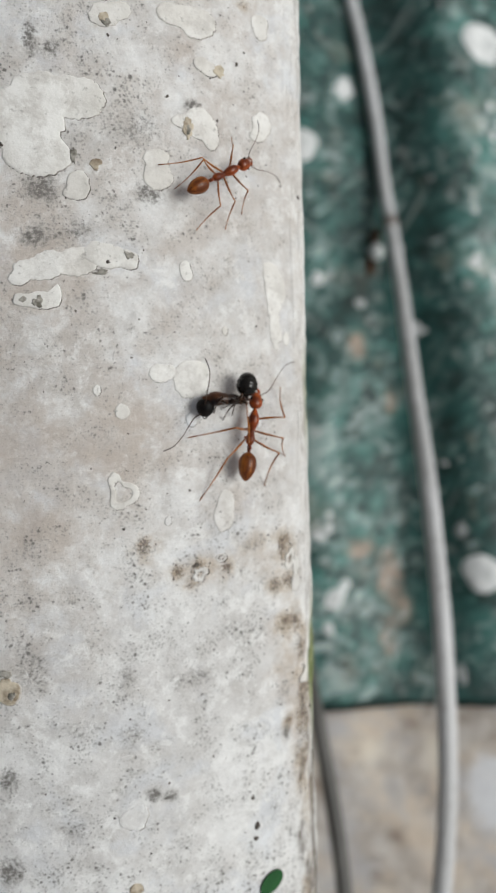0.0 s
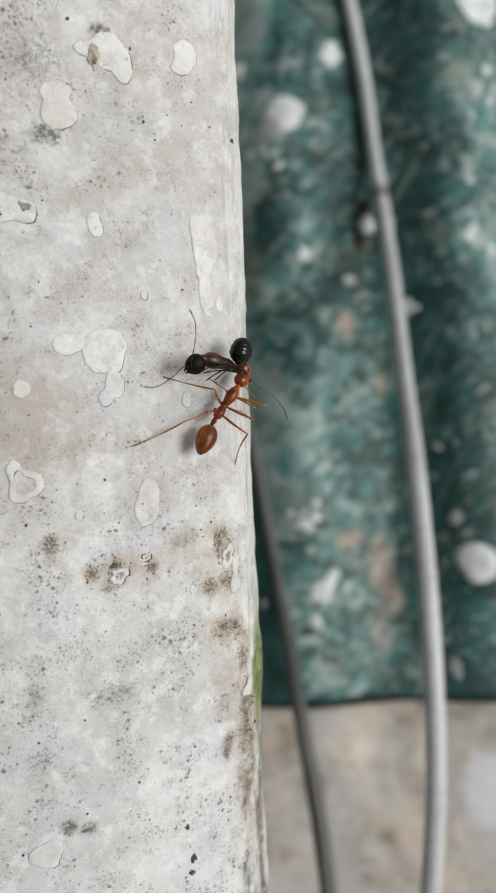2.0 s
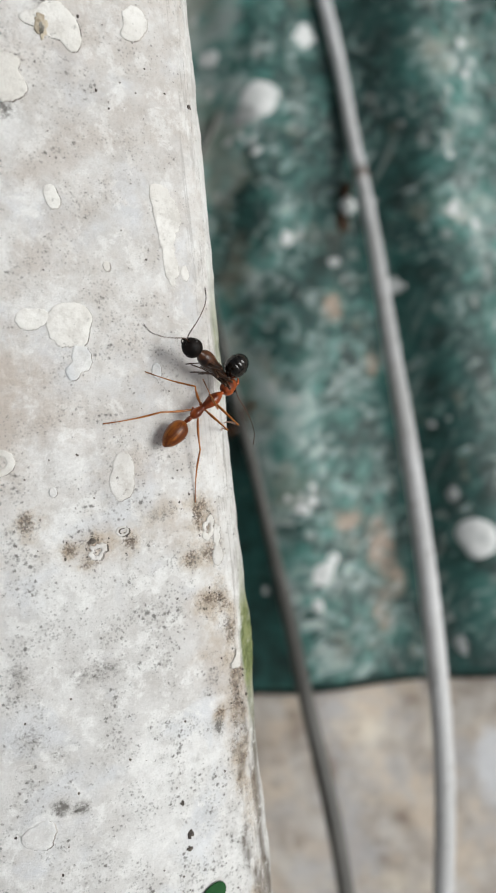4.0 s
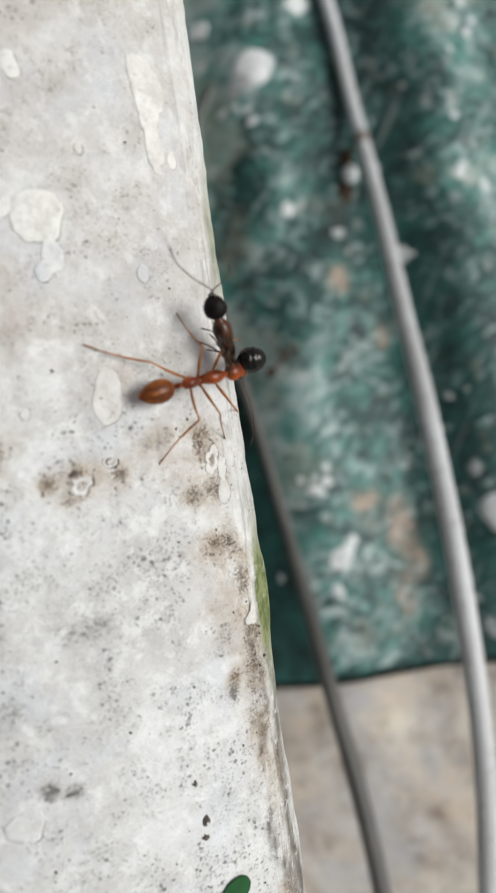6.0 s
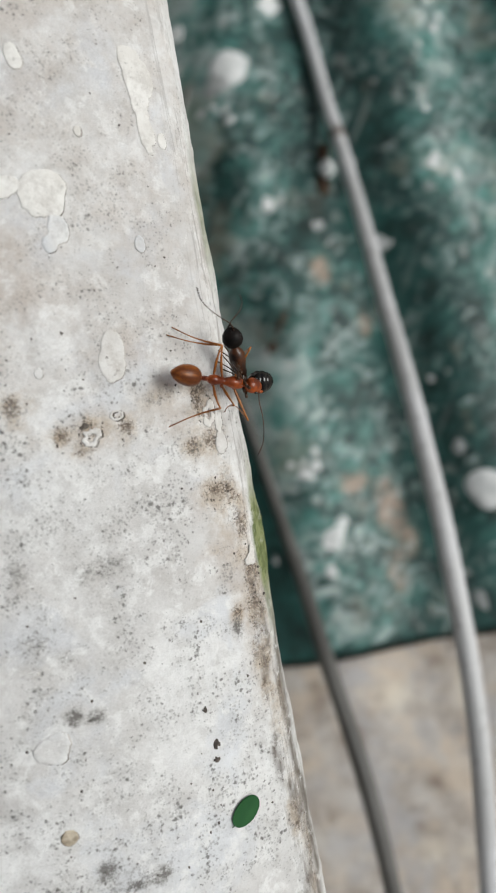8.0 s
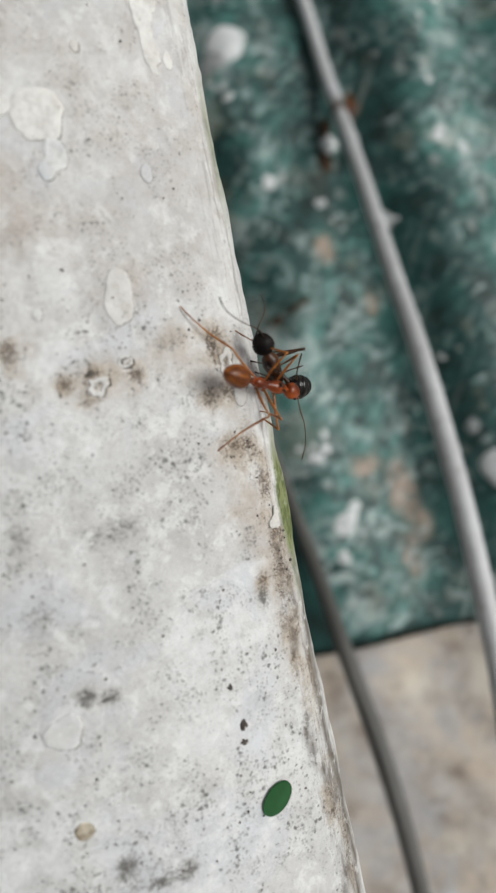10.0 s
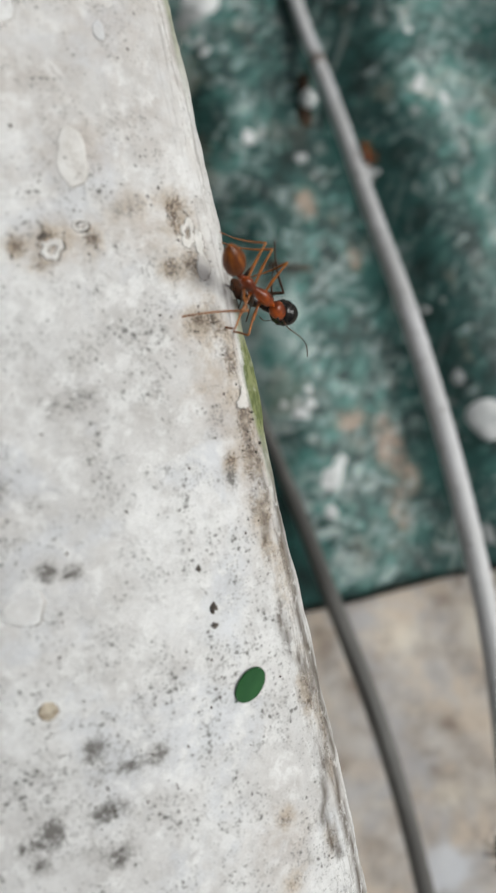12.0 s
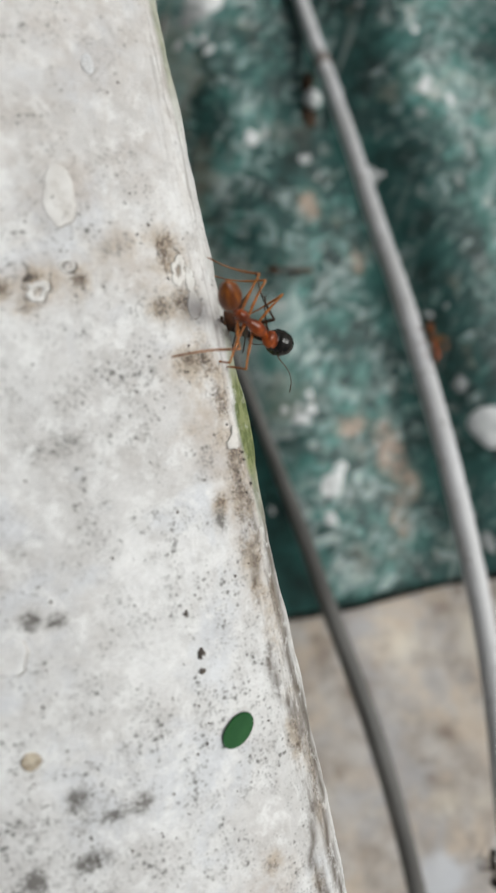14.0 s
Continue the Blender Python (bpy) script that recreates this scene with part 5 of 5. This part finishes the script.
def motions():
    # the carrier
    def carrier_pose(t):
        return facing(*along(CARRIER_ROWS, t))

    def carrier_foot(name, t):
        x, y, h = along(FEET[name], t)
        return tuple(on_wall(x, y, h)[0])
    carrier.key(steps(0, 14, 0.25), carrier_pose, carrier_foot)
    droop = [(0.0, 0, 0), (1.5, 4, 8), (3.2, 2, 10), (5.3, 0, 4), (7.5, 4, 0), (10.0, 10, 0), (11.0, 18, 0), (12.0, 24, -14), (14.0, 24, -14)]
    walk(carrier.gaster, [(t, carrier.gaster_at @ pose(0, 0, 0, 0, along(droop, t)[0], along(droop, t)[1])) for t in steps(0, 14, 0.5)])

    for feeler, side, turns in ((carrier.feelers[0], 1, [(0.0, 10, 55), (14.0, 10, 55)]), (carrier.feelers[1], -1, [(0.0, 40, -4), (1.0, 38, -4), (2.0, 98, 0), (3.2, 110, 0), (5.3, 100, 0), (6.5, 95, 0), (7.7, 85, 0), (9.8, 66, 4), (11.0, 30, 0), (12.0, 4, 0), (13.0, 22, 0), (14.0, 17, 0)])):
        walk(feeler, [(t, carrier.feel(side, *along(turns, t))) for t in steps(0, 14, 0.5)])
    # the carried ant: its root stands ahead of its waist
    times = steps(0, 14, 0.25)

    def prey_pose(t):
        x, y, z, heading, pitch, roll, _, _ = along(PREY_ROWS, t)
        return facing(x, y, z, heading, pitch, roll) @ pose(1.70 * 1.12 * MM, 0, 0)
    walk(prey.root, [(t, prey_pose(t)) for t in times])
    walk(prey.gaster, [(t, prey.gaster_at @ pose(0, 0, 0, 0, 0, 180 + along(PREY_ROWS, t)[6])) for t in times])
    head_at = prey.head.matrix_basis.copy()
    walk(prey.head, [(t, head_at @ pose(0, 0, 0, 0, 0, along(PREY_ROWS, t)[7])) for t in times])
    swing = ((prey.feelers[1], -1, [(0.0, 43, -24), (1.0, 24, -24), (2.0, 20, -26), (3.0, 6, -26), (5.3, -22, -20), (14.0, -17, -12)]),
             (prey.feelers[0], 1, [(0.0, 184, -14), (1.0, 196, -14), (2.0, 242, -14), (3.0, 259, -14), (5.3, 300, 55), (14.0, 300, 55)]))
    for feeler, side, turns in swing:
        walk(feeler, [(t, prey.feel(side, *along(turns, t))) for t in steps(0, 14, 0.5)])
    # its legs hang folded, and two of them stick out once it is over the edge
    reach = {"hind_right": [(9.0, 9.2, -17.6, 134.8), (10.0, 9.6, -18.0, 136.4), (11.0, 9.8, -19.4, 136.8), (12.0, 9.9, -19.4, 137.0), (13.0, 9.4, -18.8, 137.0), (14.0, 9.2, -18.7, 137.0)],
             "mid_right": [(9.0, 8.6, -18.0, 134.0), (10.0, 9.6, -18.9, 135.4), (11.0, 9.6, -20.4, 135.8), (12.5, 9.6, -20.8, 136.0), (14.0, 9.6, -20.4, 136.0)]}

    def prey_foot(name, t):
        k = SIDES.index(name)
        side = 1 if "left" in name else -1
        w = 0.25 * math.sin(2.1 * t + 1.3 * k)
        p = prey_pose(t) @ Vector(((0.5, -0.4, -1.3)[k % 3] * MM, ((1.4, 1.9, 1.5)[k % 3] - (0.7 if side < 0 else 0) + 0.6 * w) * MM, (-1.5 if side > 0 else -2.1) * MM)) / MM
        if name in reach:
            q = Vector(along(reach[name], t))
            p = p.lerp(q, min(max((t - 8.0) / 1.8, 0), 1))
        return tuple(p)
    rows = [(t, prey_pose(t)) for t in times]
    for name in SIDES:
        side = 1 if "left" in name else -1
        pairs = [(t, *prey.bend(m, name, prey_foot(name, t), hint=Vector((-0.5, 0.9, 0.25)).lerp(Vector((-2.65, -0.3, 0.7) if name in reach else (0, 0.9 * side, 0.7)), min(max((t - 7.7) / 2.1, 0), 1)))) for t, m in rows]
        walk(prey.legs[name][0], [(t, p) for t, p, _ in pairs])
        walk(prey.legs[name][1], [(t, q) for t, _, q in pairs])

    # the runner goes over the edge and in under the coping
    run = [(0.0, -1.4, 20.1, 142.6, 29, -22, 20), (0.1, 4.2, 19.5, 139.4, 12, -30, 10), (0.2, 7.6, 17.4, 137.4, -12, -38, 0), (0.3, 9.4, 17.6, 133.0, -24, -112, 0), (0.4, 5.8, 16.2, 119.0, -24, -120, 0), (0.6, 0.5, 14.6, 109.0, -24, -116, 0), (14.0, -1.0, 14.0, 107.0, -24, -110, 0)]
    times = [0.0, 0.1, 0.2, 0.3, 0.4, 0.5, 0.6, 14.0]

    def run_pose(t):
        return facing(*along(run, t))

    def run_foot(name, t):
        m = run_pose(t)
        k = SIDES.index(name)
        stride = 1.1 * math.sin(18 * t + 3.14 * (k % 2))
        ahead, out = ((2.9, 2.6), (-5.2, 3.0), (-4.6, 0.5), (0.8, -4.4), (-1.8, -5.4), (-4.9, -4.0))[k]
        p = m @ Vector(((ahead + stride) * MM, out * MM, -1.9 * MM)) / MM
        return tuple(p)
    runner.key(times, run_pose, run_foot)

    # the two ants on the grey cable
    def on_cable(y, side, lift, ahead):
        i = min(range(len(GREY_LINE) - 1), key=lambda k: abs(GREY_LINE[k].y - y))
        a = GREY_LINE[max(i - 1, 0)]
        b = GREY_LINE[min(i + 1, len(GREY_LINE) - 1)]
        p, d = a.lerp(b, (y - a.y) / (b.y - a.y)), (b - a).normalized() * ahead
        up = Vector(side)
        up = (up - d * up.dot(d)).normalized()
        return Matrix.LocRotScale((p + up * lift) * MM, Matrix((d, up.cross(d), up)).transposed().to_quaternion(), None)

    def gait(body, size, reach_out, drop, pace):
        def foot(name, t):
            k = SIDES.index(name)
            side = 1 if "left" in name else -1
            swing = 0.6 * math.sin(pace * t + 3.14 * (k % 2)) if pace else 0.0
            return tuple(body(t) @ Vector((((3.0, -0.4, -3.8)[k % 3] * size + swing) * MM, side * reach_out * MM, drop * MM)) / MM)
        return foot

    def down_pose(t):
        y = along([(0.0, 175, 0), (7.7, 110, 0), (9.8, 50, 0), (11.0, 32.0, 0), (12.0, 14.0, 0), (12.7, 8.0, 0), (13.3, -4.0, 0), (14.0, -29.0, 0)], t)[0]
        return on_cable(y, (0.75, 0, 0.66), 3.3, 1)
    cable_ant.key(steps(0, 14, 0.25), down_pose, gait(down_pose, 0.9, 1.8, -2.0, 9))

    def up_pose(t):
        y = along([(0.0, -235, 0), (7.7, -190, 0), (11.0, -114, 0), (12.0, -113.0, 0), (13.0, -113.0, 0), (14.0, -112.5, 0)], t)[0]
        return on_cable(y, (-0.9, 0, 0.45), 3.7, -1)
    black_ant.key(steps(0, 14, 0.5), up_pose, gait(up_pose, 0.9, 3.0, -2.2, 0))

    # the ant on the sheet comes out from the wall's foot
    crawl = [(0.0, -1.0, -20.0, 60), (3.2, 1.0, -18.0, 50), (5.2, 12.4, -9.0, 40), (5.9, 14.5, -6.7, 42), (6.5, 14.6, -6.6, 45), (7.5, 17.2, -3.0, 60), (9.8, 18.6, -2.4, 40), (10.4, 23.0, -4.2, -10), (14.0, 23.8, -4.4, -12)]

    def crawl_pose(t):
        x, y, h = along(crawl, t)
        return facing(x, y, sheet_z(x, y) + 2.2, h, -8)

    def crawl_foot(name, t):
        return nominal(crawl_pose(t), 1.3, lambda x, y: sheet_z(x, y) + 0.2)[name]
    sheet_ant.key(steps(0, 14, 0.5), crawl_pose, crawl_foot)


motions()
